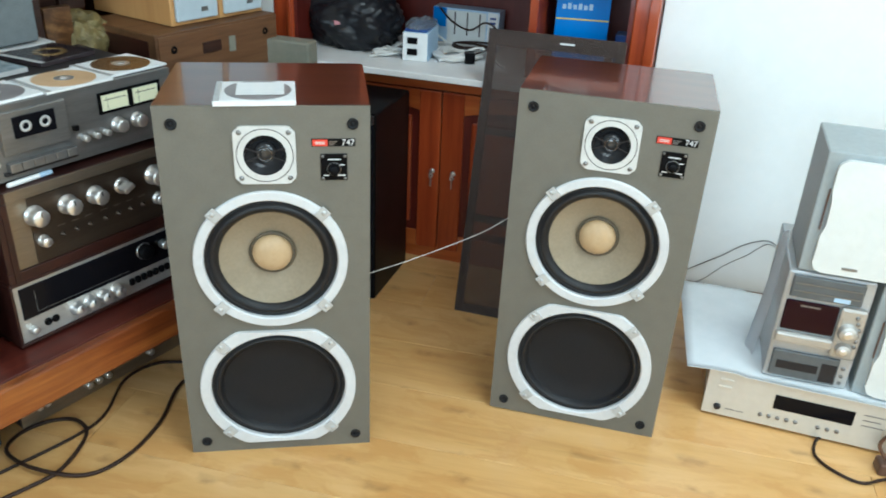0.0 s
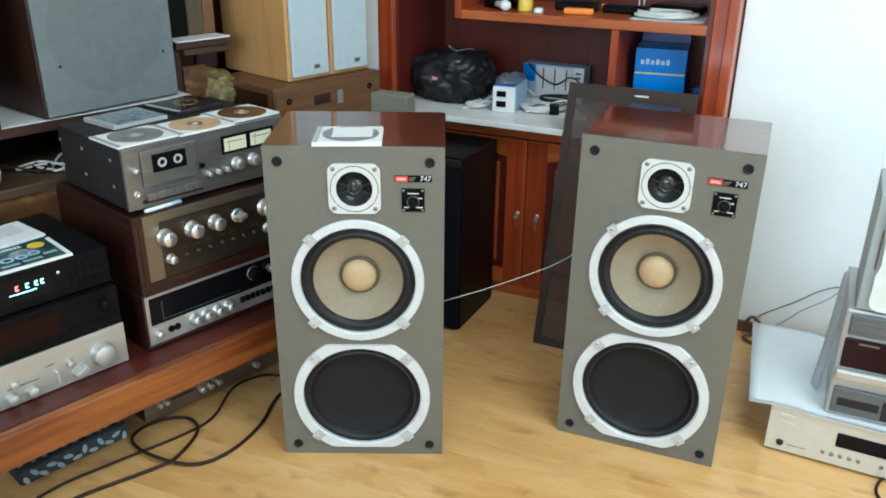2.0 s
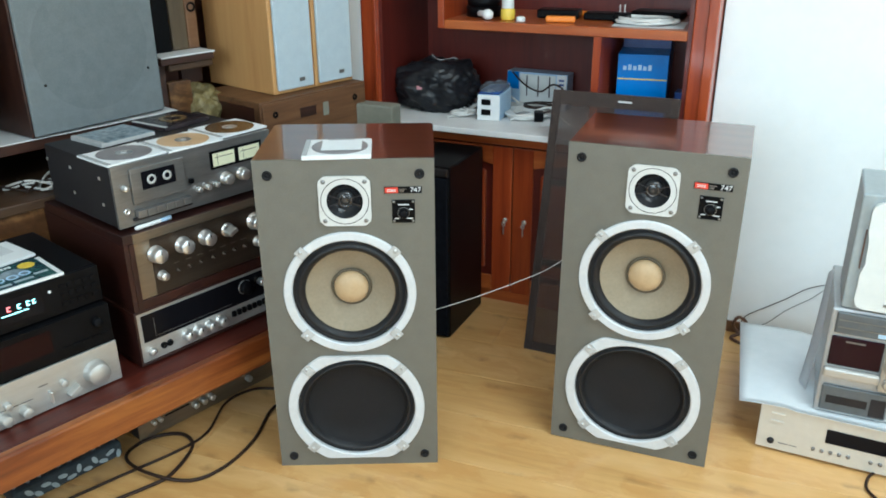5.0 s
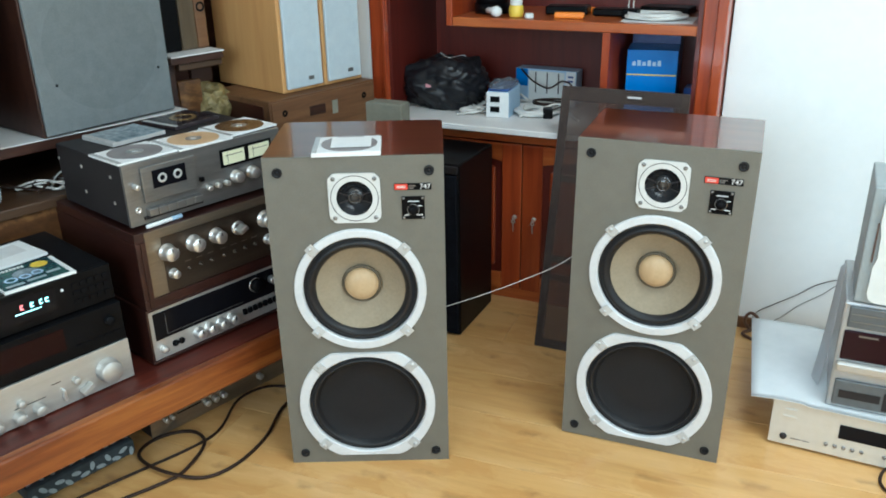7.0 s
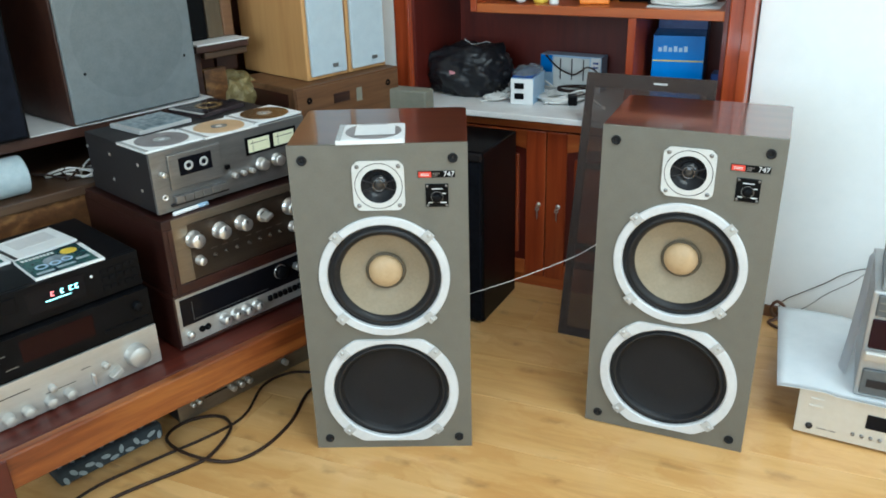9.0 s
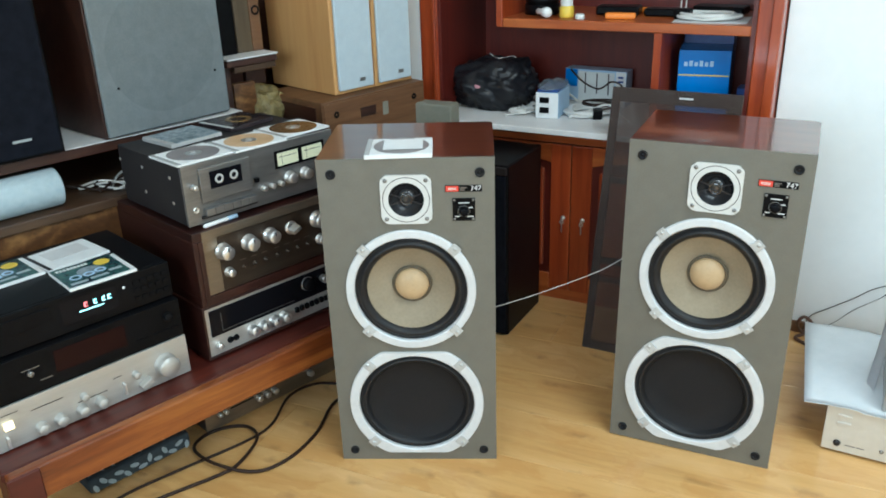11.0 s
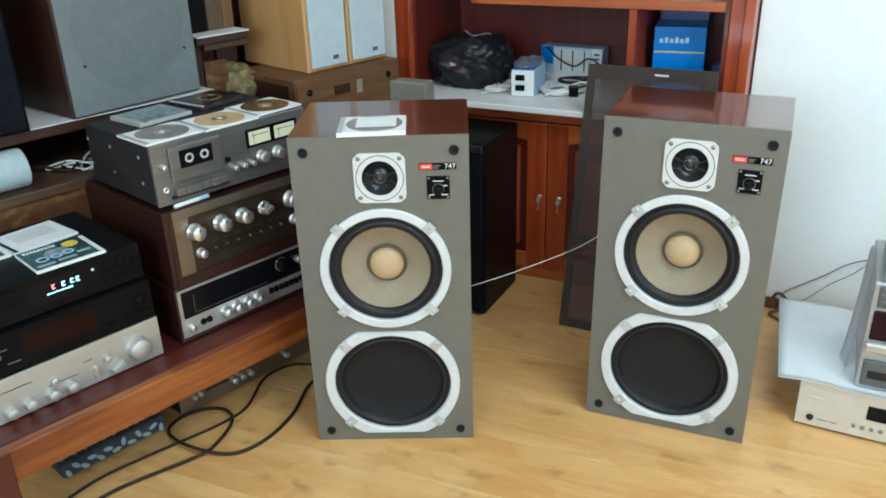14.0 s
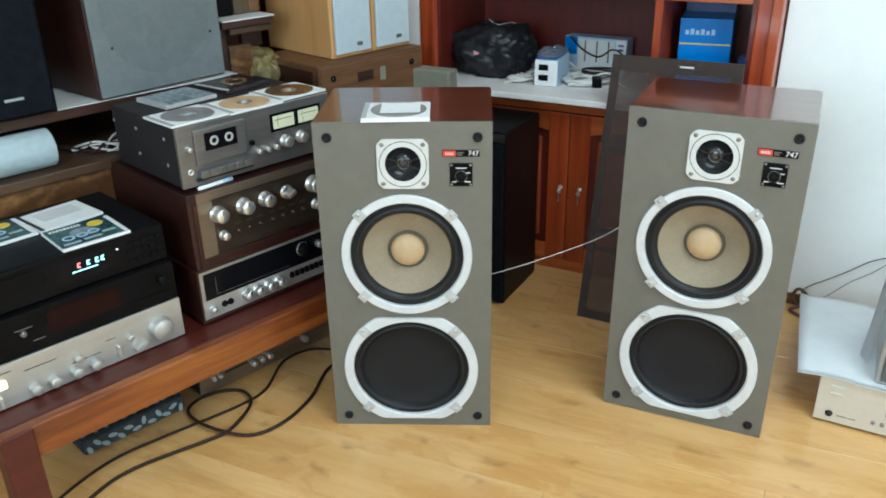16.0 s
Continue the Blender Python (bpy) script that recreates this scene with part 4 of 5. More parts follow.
# sleeves on the cd player
CT = BT + 0.191 + 0.0875
for dx, dy, turn, label, art in ((-1.396, 0.396, 88, "blue-green cd cover in a clear case", True), (-1.525, 0.258, 92, "blue-green cd cover in a clear case", True), (-1.525, 0.404, 95, "open white printed booklet", False)):
    c = thing("cd_cover" if art else "booklet", pose(dx, dy, CT, 0, 0, turn), label, "cd cover" if art else "booklet")
    part("sheet", box(0, 0.142, 0, 0.122, 0.0, 0.0060, 0.0008), WHITE, c)
    if art:
        a = part("artwork", box(0.002, 0.131, 0.005, 0.121, 0.0063, 0.0070), COVER, c)
        part("sun_print", disc(0.103, 0.092, 0.0073, 0.017, 0.0004), YELLOW, a)
        for k in range(9):
            part("title_letter", box(0.010 + 0.0076 * k, 0.0155 + 0.0076 * k, 0.100, 0.111, 0.0073, 0.0077), OFFWHITE, a)
        part("mist_print", disc(0.066, 0.064, 0.0072, 0.026, 0.0003), CLEAR, a)
        for x, y, r in ((0.030, 0.047, 0.013), (0.058, 0.047, 0.012), (0.084, 0.052, 0.012)):
            part("ring_print", disc(x, y, 0.0079, r, 0.0004, hole=r - 0.0045), PALEBLUE, a)
        for x0, x1, y in ((0.010, 0.045, 0.013), (0.052, 0.090, 0.017), (0.096, 0.124, 0.030)):
            part("caption_bar", box(x0, x1, y, y + 0.010, 0.0073, 0.0077), LEAFPRINT, a)
    else:
        part("grey_picture", box(0.030, 0.120, 0.045, 0.105, 0.0063, 0.0068), SHELFWHITE, c)
        part("spine", box(0.002, 0.010, 0.001, 0.121, 0.0063, 0.0070), DARKMETAL, c, "dark grey spine")


# ---- under the bench ----
def under_amp():
    u = thing("power_amplifier", pose(-1.485, 0.676, 0, 0, 0, LEFT), "dusty silver amplifier on the floor under the bench", "amplifier")
    w, h, d = 0.43, 0.076, 0.24
    feet(u, w, d, 0.006)
    part("body", box(0.002, w - 0.002, 0.006, d, 0.0065, h, 0.002), DARKMETAL, u)
    part("front_panel", box(0, w, 0, 0.0055, 0.006, h + 0.001, 0.001), CHAMPAGNE, u)
    for x in (0.040, 0.058):
        part("knob", knob(x, 0.046, 0.006, 0.012), CHROME, u)
    for x in (0.16, 0.185, 0.21, 0.33):
        part("knob", knob(x, 0.038, 0.009, 0.014), CHROME, u)
    part("slot", box(0.075, 0.145, -0.0008, -0.0002, 0.044, 0.048), BLACK, u)
    return u


under_amp()


def patterned_bag():
    u = thing("folded_cloth_bag", pose(-1.478, 0.365, 0, 0, 0, LEFT), "dark folded cloth bag printed with pale leaves", "bag")
    part("bag_body", box(0, 0.262, 0, 0.22, 0.0, 0.042, 0.010), LINER, u)
    rnd = random.Random(5)
    for k in range(33):
        b = bmesh.new()
        bmesh.ops.create_circle(b, cap_ends=True, segments=12, radius=0.0095)
        bmesh.ops.scale(b, vec=(1.25, 0.62, 1), verts=b.verts)
        turn = Matrix.Rotation(rnd.uniform(0, 3.1), 4, "Z")
        if k < 13:
            m = Matrix.Translation((0.014 + 0.0195 * k, -0.0012, 0.014 + 0.013 * (k % 2))) @ Matrix.Rotation(math.pi / 2, 4, "X") @ turn
        else:
            m = Matrix.Translation((0.016 + 0.0255 * ((k - 13) % 10), 0.025 + 0.030 * ((k - 13) // 10), 0.0432)) @ turn
        bmesh.ops.transform(b, matrix=m, verts=b.verts)
        part("leaf_print", b, LEAFPRINT, u)
    return u


patterned_bag()


def cord(name, points, r, material, label, category="cable"):
    return tagged(part(name, tube(points, r), material), label, category)


cord("power_cable", [(-1.16, -0.10, 0.005), (-1.30, 0.12, 0.005), (-1.382, 0.272, 0.005), (-1.418, 0.405, 0.005), (-1.408, 0.542, 0.005), (-1.385, 0.718, 0.005), (-1.395, 0.811, 0.006), (-1.462, 0.915, 0.012), (-1.460, 1.000, 0.012), (-1.417, 1.055, 0.006), (-1.30, 1.15, 0.005)], 0.0036, CABLE, "black power cable lying on the floor")
cord("speaker_cable", [(-1.10, -0.02, 0.006), (-1.25, 0.17, 0.006), (-1.332, 0.318, 0.006), (-1.351, 0.426, 0.006), (-1.318, 0.596, 0.006), (-1.316, 0.657, 0.007), (-1.359, 0.743, 0.014), (-1.428, 0.763, 0.008), (-1.470, 0.726, 0.007), (-1.482, 0.665, 0.007), (-1.45, 0.617, 0.008), (-1.352, 0.617, 0.015), (-1.263, 0.671, 0.006), (-1.243, 0.755, 0.006), (-1.277, 0.868, 0.006), (-1.354, 0.994, 0.006), (-1.33, 1.10, 0.006)], 0.0043, CABLE, "thick black cable looped on the floor")
cord("speaker_wire", [(-1.000, 1.250, 0.312), (-0.93, 1.315, 0.343), (-0.850, 1.385, 0.385), (-0.80, 1.43, 0.415), (-0.757, 1.465, 0.452)], 0.0009, WIRE, "thin pale wire strung between the loudspeakers")


# ---- shelves along the left wall ----
def wall_shelves():
    u = thing("wall_shelves", pose(-1.75, -0.9, 0, 0, 0, LEFT), "dark wooden wall shelves with burl panels and white-lined boards", "shelves")
    L = 2.56
    part("base_front", box(0, L, 0.0, 0.02, 0.0, 0.575, 0.002), BURL, u, "dark burl veneer panel")
    part("base_top", box(0, L, -0.012, 0.46, 0.5755, 0.600, 0.003), LEDGE, u)
    part("back_panel", box(0, L, 0.462, 0.48, 0.0, 2.0), DARKWOOD, u)
    part("shelf", box(0, 1.985, 0.05, 0.461, 0.700, 0.7265, 0.003), DARKWOOD, u)
    part("shelf_lining", box(0, 1.988, 0.044, 0.46, 0.727, 0.7295), SHELFWHITE, u, "white paper lining")
    part("upright", box(1.99, 2.012, 0.12, 0.461, 0.6005, 0.84, 0.002), DARKWOOD, u)
    part("burl_panel", box(2.013, 2.085, 0.115, 0.135, 0.6005, 0.79, 0.002), BURL, u)
    part("upper_rail", box(2.013, 2.155, 0.098, 0.122, 0.822, 0.842, 0.004), LEDGE, u)
    part("recessed_board", box(2.086, 2.155, 0.160, 0.178, 0.770, 0.8415, 0.002), CASEWOOD, u)
    part("upper_shelf", box(1.985, 2.155, 0.09, 0.461, 0.8425, 0.862, 0.002), DARKWOOD, u)
    part("upper_lining", box(1.985, 2.155, 0.084, 0.46, 0.8625, 0.8665), SHELFWHITE, u, "white paper lining")
    part("end_panel", box(L, L + 0.02, 0.0, 0.48, 0.0, 0.60, 0.002), BURL, u)
    return u


wall_shelves()


def cabinet_speaker(name, m, w, h, d, body, front, label, inset=0.012, badge=None, frame=None):
    s = thing(name, m, label, "loudspeaker")
    part("cabinet", box(0, w, 0.0, d, 0, h, 0.003), body, s)
    g = part("grille", box(inset, w - inset, -0.012, -0.0005, inset, h - inset, 0.004), front, s)
    if badge:
        bx, bz, bw, bh, bm_ = badge
        part("badge", box(bx, bx + bw, -0.0145, -0.0122, bz, bz + bh, 0.0005), bm_, s)
    if frame:
        part("cone_area", lathe([(0, 0.0124), (frame - 0.004, 0.0124), (frame, 0.0121)], w / 2, frame + 0.042, 0, 64), GREYCLOTH_HOLLOW, g, "grey cloth stretched over the cone")
    return s


cabinet_speaker("grey_speaker", pose(-1.792, 0.692, 0.7305, 0, 0, 94.5) @ pose(0, 0, 0, 0.3), 0.372, 0.56, 0.27, DARKWOOD, GREYCLOTH, "large dark wood speaker with grey cloth grille on the shelf", 0.004, None, 0.155)
for ob in bpy.data.objects:
    if ob.name == "grey_speaker":
        for x, z in ((0.050, 0.122), (0.334, 0.122)):
            part("grille_pin", lathe([(0, 0.0145), (0.003, 0.014), (0.0035, 0.0118)], x, z, 0, 12), BLACK, ob)
cabinet_speaker("black_speaker", pose(-1.775, 0.215, 0.7305, 0, 0, 90), 0.368, 0.60, 0.30, BLACK, BLACKCLOTH, "large black speaker with black grille on the shelf", 0.008, (0.252, 0.045, 0.042, 0.006, GREYPLASTIC))
for y in (1.352, 1.5095):
    cabinet_speaker("bookshelf_speaker", pose(-1.705, y, 0.7365, 0, 0, 90), 0.155, 0.36, 0.315, PINE, BLUECLOTH, "beech bookshelf speaker with pale blue grille", 0.011, (0.088, 0.030, 0.020, 0.011, STEEL))


def turned_speaker():
    s = thing("walnut_speaker_box", pose(-1.655, 1.262, 0.6005, 0, 0, 90), "old walnut speaker box with its rear panel outward", "speaker box")
    w, h, d = 0.41, 0.135, 0.29
    part("box_body", box(0, w, 0.004, d, 0, h, 0.003), WALNUT, s)
    part("rear_panel", box(0.006, w - 0.006, 0.0, 0.0038, 0.006, h - 0.006, 0.001), WALNUT, s)
    for x in (0.050, 0.360):
        part("screw_hole", lathe([(0.010, 0.0005), (0.009, 0.002), (0.005, 0.001), (0, -0.001)], x, 0.094, 0, 16), BLACK, s)
    part("terminal_plate", box(0.140, 0.200, -0.003, -0.0003, 0.070, 0.098, 0.001), DARKWOOD, s)
    part("dark_side_panel", box(-0.003, -0.0004, 0.03, 0.25, 0.022, 0.118, 0.001), CASEWOOD, s)
    part("pale_label", box(0.228, 0.250, -0.0012, -0.0003, 0.060, 0.100), KHAKI, s)
    return s


turned_speaker()


def roll():
    b = bmesh.new()
    lathe([(0.0, -0.05), (0.018, -0.05), (0.020, 0.0), (0.0445, 0.0), (0.046, -0.004), (0.046, -0.38), (0.0445, -0.384), (0.0, -0.384)], 0, 0, 0, 32, b)
    ob = part("paper_roll", b, ROLL)
    ob.matrix_world = pose(-1.795, 0.553, 0.647, 0, 0, 180)
    return tagged(ob, "rolled pale blue-white sheet lying on the ledge", "paper roll")


roll()
rnd = random.Random(3)
for k in range(5):
    cx, cy = -1.80 + rnd.uniform(-0.03, 0.02), 0.640 + 0.03 * k
    pts = [(cx + 0.05 * math.cos(a * 0.9 + k) - 0.005 * a, cy + 0.045 * math.sin(a * 1.1 + k * 2), 0.603 + 0.010 * (1 + math.sin(a * 1.7 + k))) for a in range(8)]
    cord("thin_cable", pts, 0.0028, WIRE if k % 2 else CABLE, "loose thin cables heaped on the ledge")


def foil_vase():
    v = part("gold_foil_parcel", bmesh.new(), GOLDFOIL)
    b = bmesh.new()
    bmesh.ops.create_icosphere(b, subdivisions=4, radius=1)
    for p in b.verts:
        n = 1.05 + 0.22 * noise.noise(p.co * 2.3) + 0.16 * abs(noise.noise(p.co * 5)) + 0.06 * abs(noise.noise(p.co * 13))
        p.co = Vector((p.co.x * 0.055 * n, p.co.y * 0.065 * n, max(p.co.z, -0.9) * 0.075 * n))
    zmin = min(p.co.z for p in b.verts)
    for p in b.verts:
        p.co.z -= zmin
    b.to_mesh(v.data)
    b.free()
    v.matrix_world = pose(-1.90, 1.235, 0.6005)
    return tagged(v, "crumpled gold-wrapped parcel on the ledge", "parcel")


foil_vase()
ob = part("black_cabinet_box", box(0, 0.075, 0, 0.24, 0, 0.40, 0.003), BLACK)
ob.matrix_world = pose(-1.90, 1.088, 0.867, 0, 0, 90)
tagged(ob, "narrow black box on the upper shelf", "box")
ob = thing("wooden_speaker_box", pose(-1.905, 1.168, 0.867, 0, 0, 88), "old brown wooden speaker box on the upper shelf", "speaker box")
part("box_body", box(0, 0.050, 0.0, 0.25, 0, 0.36, 0.004), OLDWOOD, ob)
part("side_board", box(0.0505, 0.086, 0.0, 0.25, 0, 0.36, 0.004), WALNUT, ob)
part("hole_trim", lathe([(0.014, 0.0005), (0.012, 0.003), (0.008, 0.0), (0, -0.001)], 0.070, 0.115, 0, 20), BLACK, ob)


# ---- behind the pair: black tower, khaki panel, leaning grille ----
def black_tower():
    s = thing("black_tower_speaker", pose(-1.451, 1.522, 0, 0, 0, 15.8), "black floor speaker standing before the cabinet", "loudspeaker")
    part("cabinet", box(0, 0.220, 0.008, 0.264, 0, 0.550, 0.006), BLACK, s)
    part("grille", box(0.004, 0.216, -0.006, 0.0075, 0.010, 0.520, 0.003), BLACKCLOTH, s)
    part("top_trim", box(0.002, 0.218, -0.004, 0.0075, 0.524, 0.547, 0.003), DARKMETAL, s)
    return s


black_tower()
ob = part("khaki_panel", box(-0.75, -0.472, -0.065, -0.006, 0, 0.672, 0.006), KHAKI)
ob.matrix_world = CAB
tagged(ob, "grey-green panel standing against the cabinet", "panel")


def leaning_grille():
    g = thing("speaker_grille", CAB @ pose(0.018, -0.190, 0.002, -14.6, 0, 0), "dark brown cloth speaker grille leaning on the worktop", "speaker grille")
    w, h = 0.357, 0.775
    for x0, x1, z0, z1, name in ((0, 0.022, 0, h, "frame_stile"), (w - 0.022, w, 0, h, "frame_stile"), (0.0225, w - 0.0225, 0, 0.024, "frame_rail"), (0.0225, w - 0.0225, h - 0.040, h, "frame_rail"), (0.0225, w - 0.0225, 0.26, 0.28, "frame_rail"), (0.0225, w - 0.0225, 0.50, 0.52, "frame_rail")):
        part(name, box(x0, x1, 0.002, 0.016, z0, z1, 0.002), GRILLEFRAME, g)
    part("cloth", box(0.0, w, -0.0004, 0.0008, 0.0, h), GRILLE, g, "see-through dark brown cloth")
    part("name_plate", box(0.190, 0.228, -0.0022, -0.0008, h - 0.023, h - 0.018, 0.0003), CLIP, g, "small silver name plate")
    return g


leaning_grille()


# ---- on the worktop ----
WT = 0.611


def in_cab(u, n, z, turn=0.0):
    return CAB @ pose(u, n, z, 0, 0, turn)


def rubbish_bag():
    b = bmesh.new()
    bmesh.ops.create_icosphere(b, subdivisions=5, radius=1)
    for p in b.verts:
        q = p.co.copy()
        n = 1 + 0.20 * noise.noise(q * 1.7) + 0.22 * abs(noise.noise(q * 3.3)) + 0.10 * abs(noise.noise(q * 8)) + 0.04 * abs(noise.noise(q * 17))
        p.co = Vector((q.x * 0.138 * n, q.y * 0.105 * n, max(q.z, -0.72) * 0.090 * n))
    z = min(p.co.z for p in b.verts)
    for p in b.verts:
        p.co.z = max(p.co.z - z - 0.012, 0.0)
    for f in b.faces:
        f.smooth = True
    # a white hem that lies along the crest, and a small faded print
    b.normal_update()
    crest = []
    for k in range(8):
        x = -0.015 + 0.012 * k
        near = [p.co for p in b.verts if abs(p.co.x - x) < 0.008 and abs(p.co.y + 0.02) < 0.03]
        crest.append(max(near, key=lambda q: q.z) + Vector((0, 0, 0.001)))
    spot = min((p for p in b.verts if p.normal.y < -0.5), key=lambda p: (p.co - Vector((-0.025, -0.1, 0.085))).length)
    at, out = spot.co.copy(), spot.normal.copy()
    ob = thing("plastic_bag", in_cab(-0.452, 0.235, WT), "", "")
    part("bag_film", b, BAG, ob)
    part("hem", tube(crest, 0.0016, n=6, steps=3), CLIP, ob, "whitish hem")
    b = box(-0.010, 0.010, -0.007, 0.007, 0.0, 0.0015, 0.0005)
    bmesh.ops.transform(b, matrix=Matrix.Translation(at) @ out.to_track_quat("Z", "Y").to_matrix().to_4x4(), verts=b.verts)
    part("print_patch", b, PINK, ob, "faded pink print")
    return tagged(ob, "crumpled shiny black plastic bag on the worktop", "plastic bag")


rubbish_bag()


def transformer():
    t = thing("step_down_transformer", in_cab(-0.262, 0.112, WT, 6), "small white and blue transformer with two sockets", "transformer")
    part("housing", box(0, 0.074, 0.003, 0.150, 0, 0.082, 0.003), PALEBLUE, t)
    part("front_plate", box(0.001, 0.073, 0.0, 0.0026, 0.001, 0.081, 0.0006), WHITE, t)
    for z in (0.018, 0.050):
        part("socket", box(0.014, 0.044, -0.003, -0.0003, z, z + 0.018, 0.0006), BLACK, t)
    part("top_cover", box(0.004, 0.070, 0.006, 0.146, 0.0824, 0.090, 0.003), NAVY, t, "dark blue top under clear wrap")
    b = bmesh.new()
    bmesh.ops.create_icosphere(b, subdivisions=4, radius=1)
    for p in b.verts:
        q = p.co.copy()
        n = 1 + 0.10 * abs(noise.noise(q * 3.1)) + 0.14 * abs(noise.noise(q * 7.3))
        p.co = Vector((0.037 + 0.042 * n * q.x, 0.076 + 0.080 * n * q.y, 0.0912 + max(0.0, 0.009 * n * q.z + 0.016 * noise.noise(q * 4.0))))
    part("film_wrap", b, FILM, t, "clear crumpled plastic wrap")
    return t


transformer()


def router_box():
    t = thing("carton_box", in_cab(-0.247, 0.345, WT, -3), "pale blue printed carton with a device picture", "carton")
    part("carton", box(0, 0.212, 0, 0.06, 0, 0.118, 0.001), PALEBLUE, t)
    part("blue_corner", box(0.001, 0.043, -0.0012, -0.0003, 0.060, 0.117), BLUE, t)
    part("white_device_picture", box(0.047, 0.172, -0.0012, -0.0003, 0.006, 0.112), OFFWHITE, t)
    for x in (0.070, 0.110, 0.150):
        part("antenna_picture", box(x, x + 0.004, -0.0022, -0.0014, 0.040, 0.108), DARKMETAL, t)
    part("side_strip", box(0.176, 0.210, -0.0012, -0.0003, 0.004, 0.116), WHITE, t)
    for z in (0.030, 0.045, 0.060, 0.082, 0.096):
        part("print_bar", box(0.184, 0.184 + 0.3 * (0.05 + 0.01 * (z > 0.05)), -0.0022, -0.0014, z, z + 0.006), NAVY, t)
    return t


router_box()


def blue_carton():
    t = thing("blue_carton", in_cab(0.158, 0.186, WT, 8), "bright blue carton with pale print in the niche", "carton")
    part("carton", box(0, 0.146, 0, 0.13, 0, 0.222, 0.001), BLUE, t)
    part("yellow_line", box(0.001, 0.145, -0.0012, -0.0003, 0.148, 0.1515), YELLOW, t)
    for k in range(6):
        part("print_bar", box(0.016 + 0.0145 * k, 0.026 + 0.0145 * k, -0.0012, -0.0003, 0.176, 0.188 + 0.004 * (k % 2)), PALEBLUE, t)
    part("lid_seam", box(0.002, 0.144, 0.064, 0.066, 0.2223, 0.2228), NAVY, t)
    return t


blue_carton()
ob = part("dark_blue_carton", box(0, 0.146, 0, 0.09, 0, 0.252, 0.002), NAVY)
ob.matrix_world = in_cab(0.140, 0.328, WT, 4)
tagged(ob, "dark blue carton standing behind the bright one", "carton")
ob = part("small_blue_box", box(0, 0.03, 0, 0.06, 0, 0.11, 0.002), NAVY)
ob.matrix_world = in_cab(0.322, 0.24, WT)
tagged(ob, "small dark blue box beside the carton", "box")


def tangle(name, u, n, z, rx, ry, turns, r, material, label, seed):
    rr = random.Random(seed)
    pts = []
    for k in range(turns * 7):
        a = k * math.tau / 7
        q = rr.uniform(0.72, 1.08)
        pts.append((rx * q * math.cos(a), ry * q * math.sin(a) + 0.006 * math.sin(k), r + 0.0017 * k * 7 / turns * 0.12 + rr.uniform(0, 0.004)))
    ob = part(name, tube(pts, r, n=6, steps=4), material)
    ob.matrix_world = in_cab(u, n, z + 0.0008)
    return tagged(ob, label, "cable")


tangle("white_cable_coil", -0.300, 0.215, WT, 0.055, 0.050, 4, 0.0038, WIRE, "coiled white cable on the worktop", 1)
tangle("white_cable_coil", -0.125, 0.215, WT, 0.068, 0.070, 7, 0.0055, WIRE, "coiled white cable behind the transformer", 2)
tangle("adapter_cable", -0.090, 0.250, WT + 0.022, 0.060, 0.040, 2, 0.0032, CABLE, "thin black adapter cord on white cables", 4)
ob = part("power_adapter", box(0, 0.030, 0, 0.045, 0, 0.030, 0.004), BLACK)
ob.matrix_world = in_cab(-0.085, 0.150, WT, 20)
tagged(ob, "small black power adapter on the worktop", "adapter")

tangle("white_cable_coil", -0.175, 0.300, WT, 0.085, 0.040, 5, 0.0032, WIRE, "tangled white cable before the pale carton", 9)
tangle("white_cable_coil", -0.325, 0.150, WT, 0.040, 0.035, 3, 0.0030, WIRE, "tangled white cable beside the plastic bag", 12)
cord("white_cable", [CAB @ Vector(p) for p in ((-0.36, 0.10, WT + 0.004), (-0.33, 0.14, WT + 0.006), (-0.29, 0.22, WT + 0.03), (-0.24, 0.29, WT + 0.05), (-0.19, 0.31, WT + 0.02))], 0.0035, WIRE, "white cable trailing over the worktop")
cord("white_cable", [CAB @ Vector(p) for p in ((-0.16, 0.14, WT + 0.004), (-0.11, 0.17, WT + 0.02), (-0.06, 0.22, WT + 0.035), (-0.01, 0.20, WT + 0.01), (0.03, 0.15, WT + 0.004))], 0.0040, WIRE, "white cable trailing over the worktop")
cord("black_cable", [CAB @ Vector(p) for p in ((-0.22, 0.32, WT + 0.12), (-0.17, 0.30, WT + 0.085), (-0.11, 0.28, WT + 0.07), (-0.06, 0.26, WT + 0.10), (-0.02, 0.24, WT + 0.085), (-0.03, 0.20, WT + 0.04), (-0.07, 0.17, WT + 0.025))], 0.0028, CABLE, "black cable hanging before the pale carton")

# ---- on the shelf above ----
ST = 0.9205
ob = part("paper_sheet", box(0, 0.20, 0, 0.15, 0, 0.0006), WHITE)
ob.matrix_world = in_cab(0.145, 0.115, ST, 3)
tagged(ob, "white paper sheet under the coiled cord", "paper")
tangle("white_cable_coil", 0.235, 0.190, ST, 0.085, 0.062, 7, 0.0045, WIRE, "loosely coiled white cord on the shelf", 7)
ob = part("orange_cutter", box(0, 0.088, 0, 0.022, 0, 0.018, 0.005), ORANGE)
ob.matrix_world = in_cab(-0.055, 0.130, ST, 8)
tagged(ob, "orange plastic box cutter on the shelf", "cutter")
ob = part("orange_tool", box(0, 0.055, 0, 0.02, 0, 0.016, 0.006), ORANGE)
ob.matrix_world = in_cab(-0.012, 0.300, ST, -10)
tagged(ob, "small orange plastic tool on the shelf", "tool")


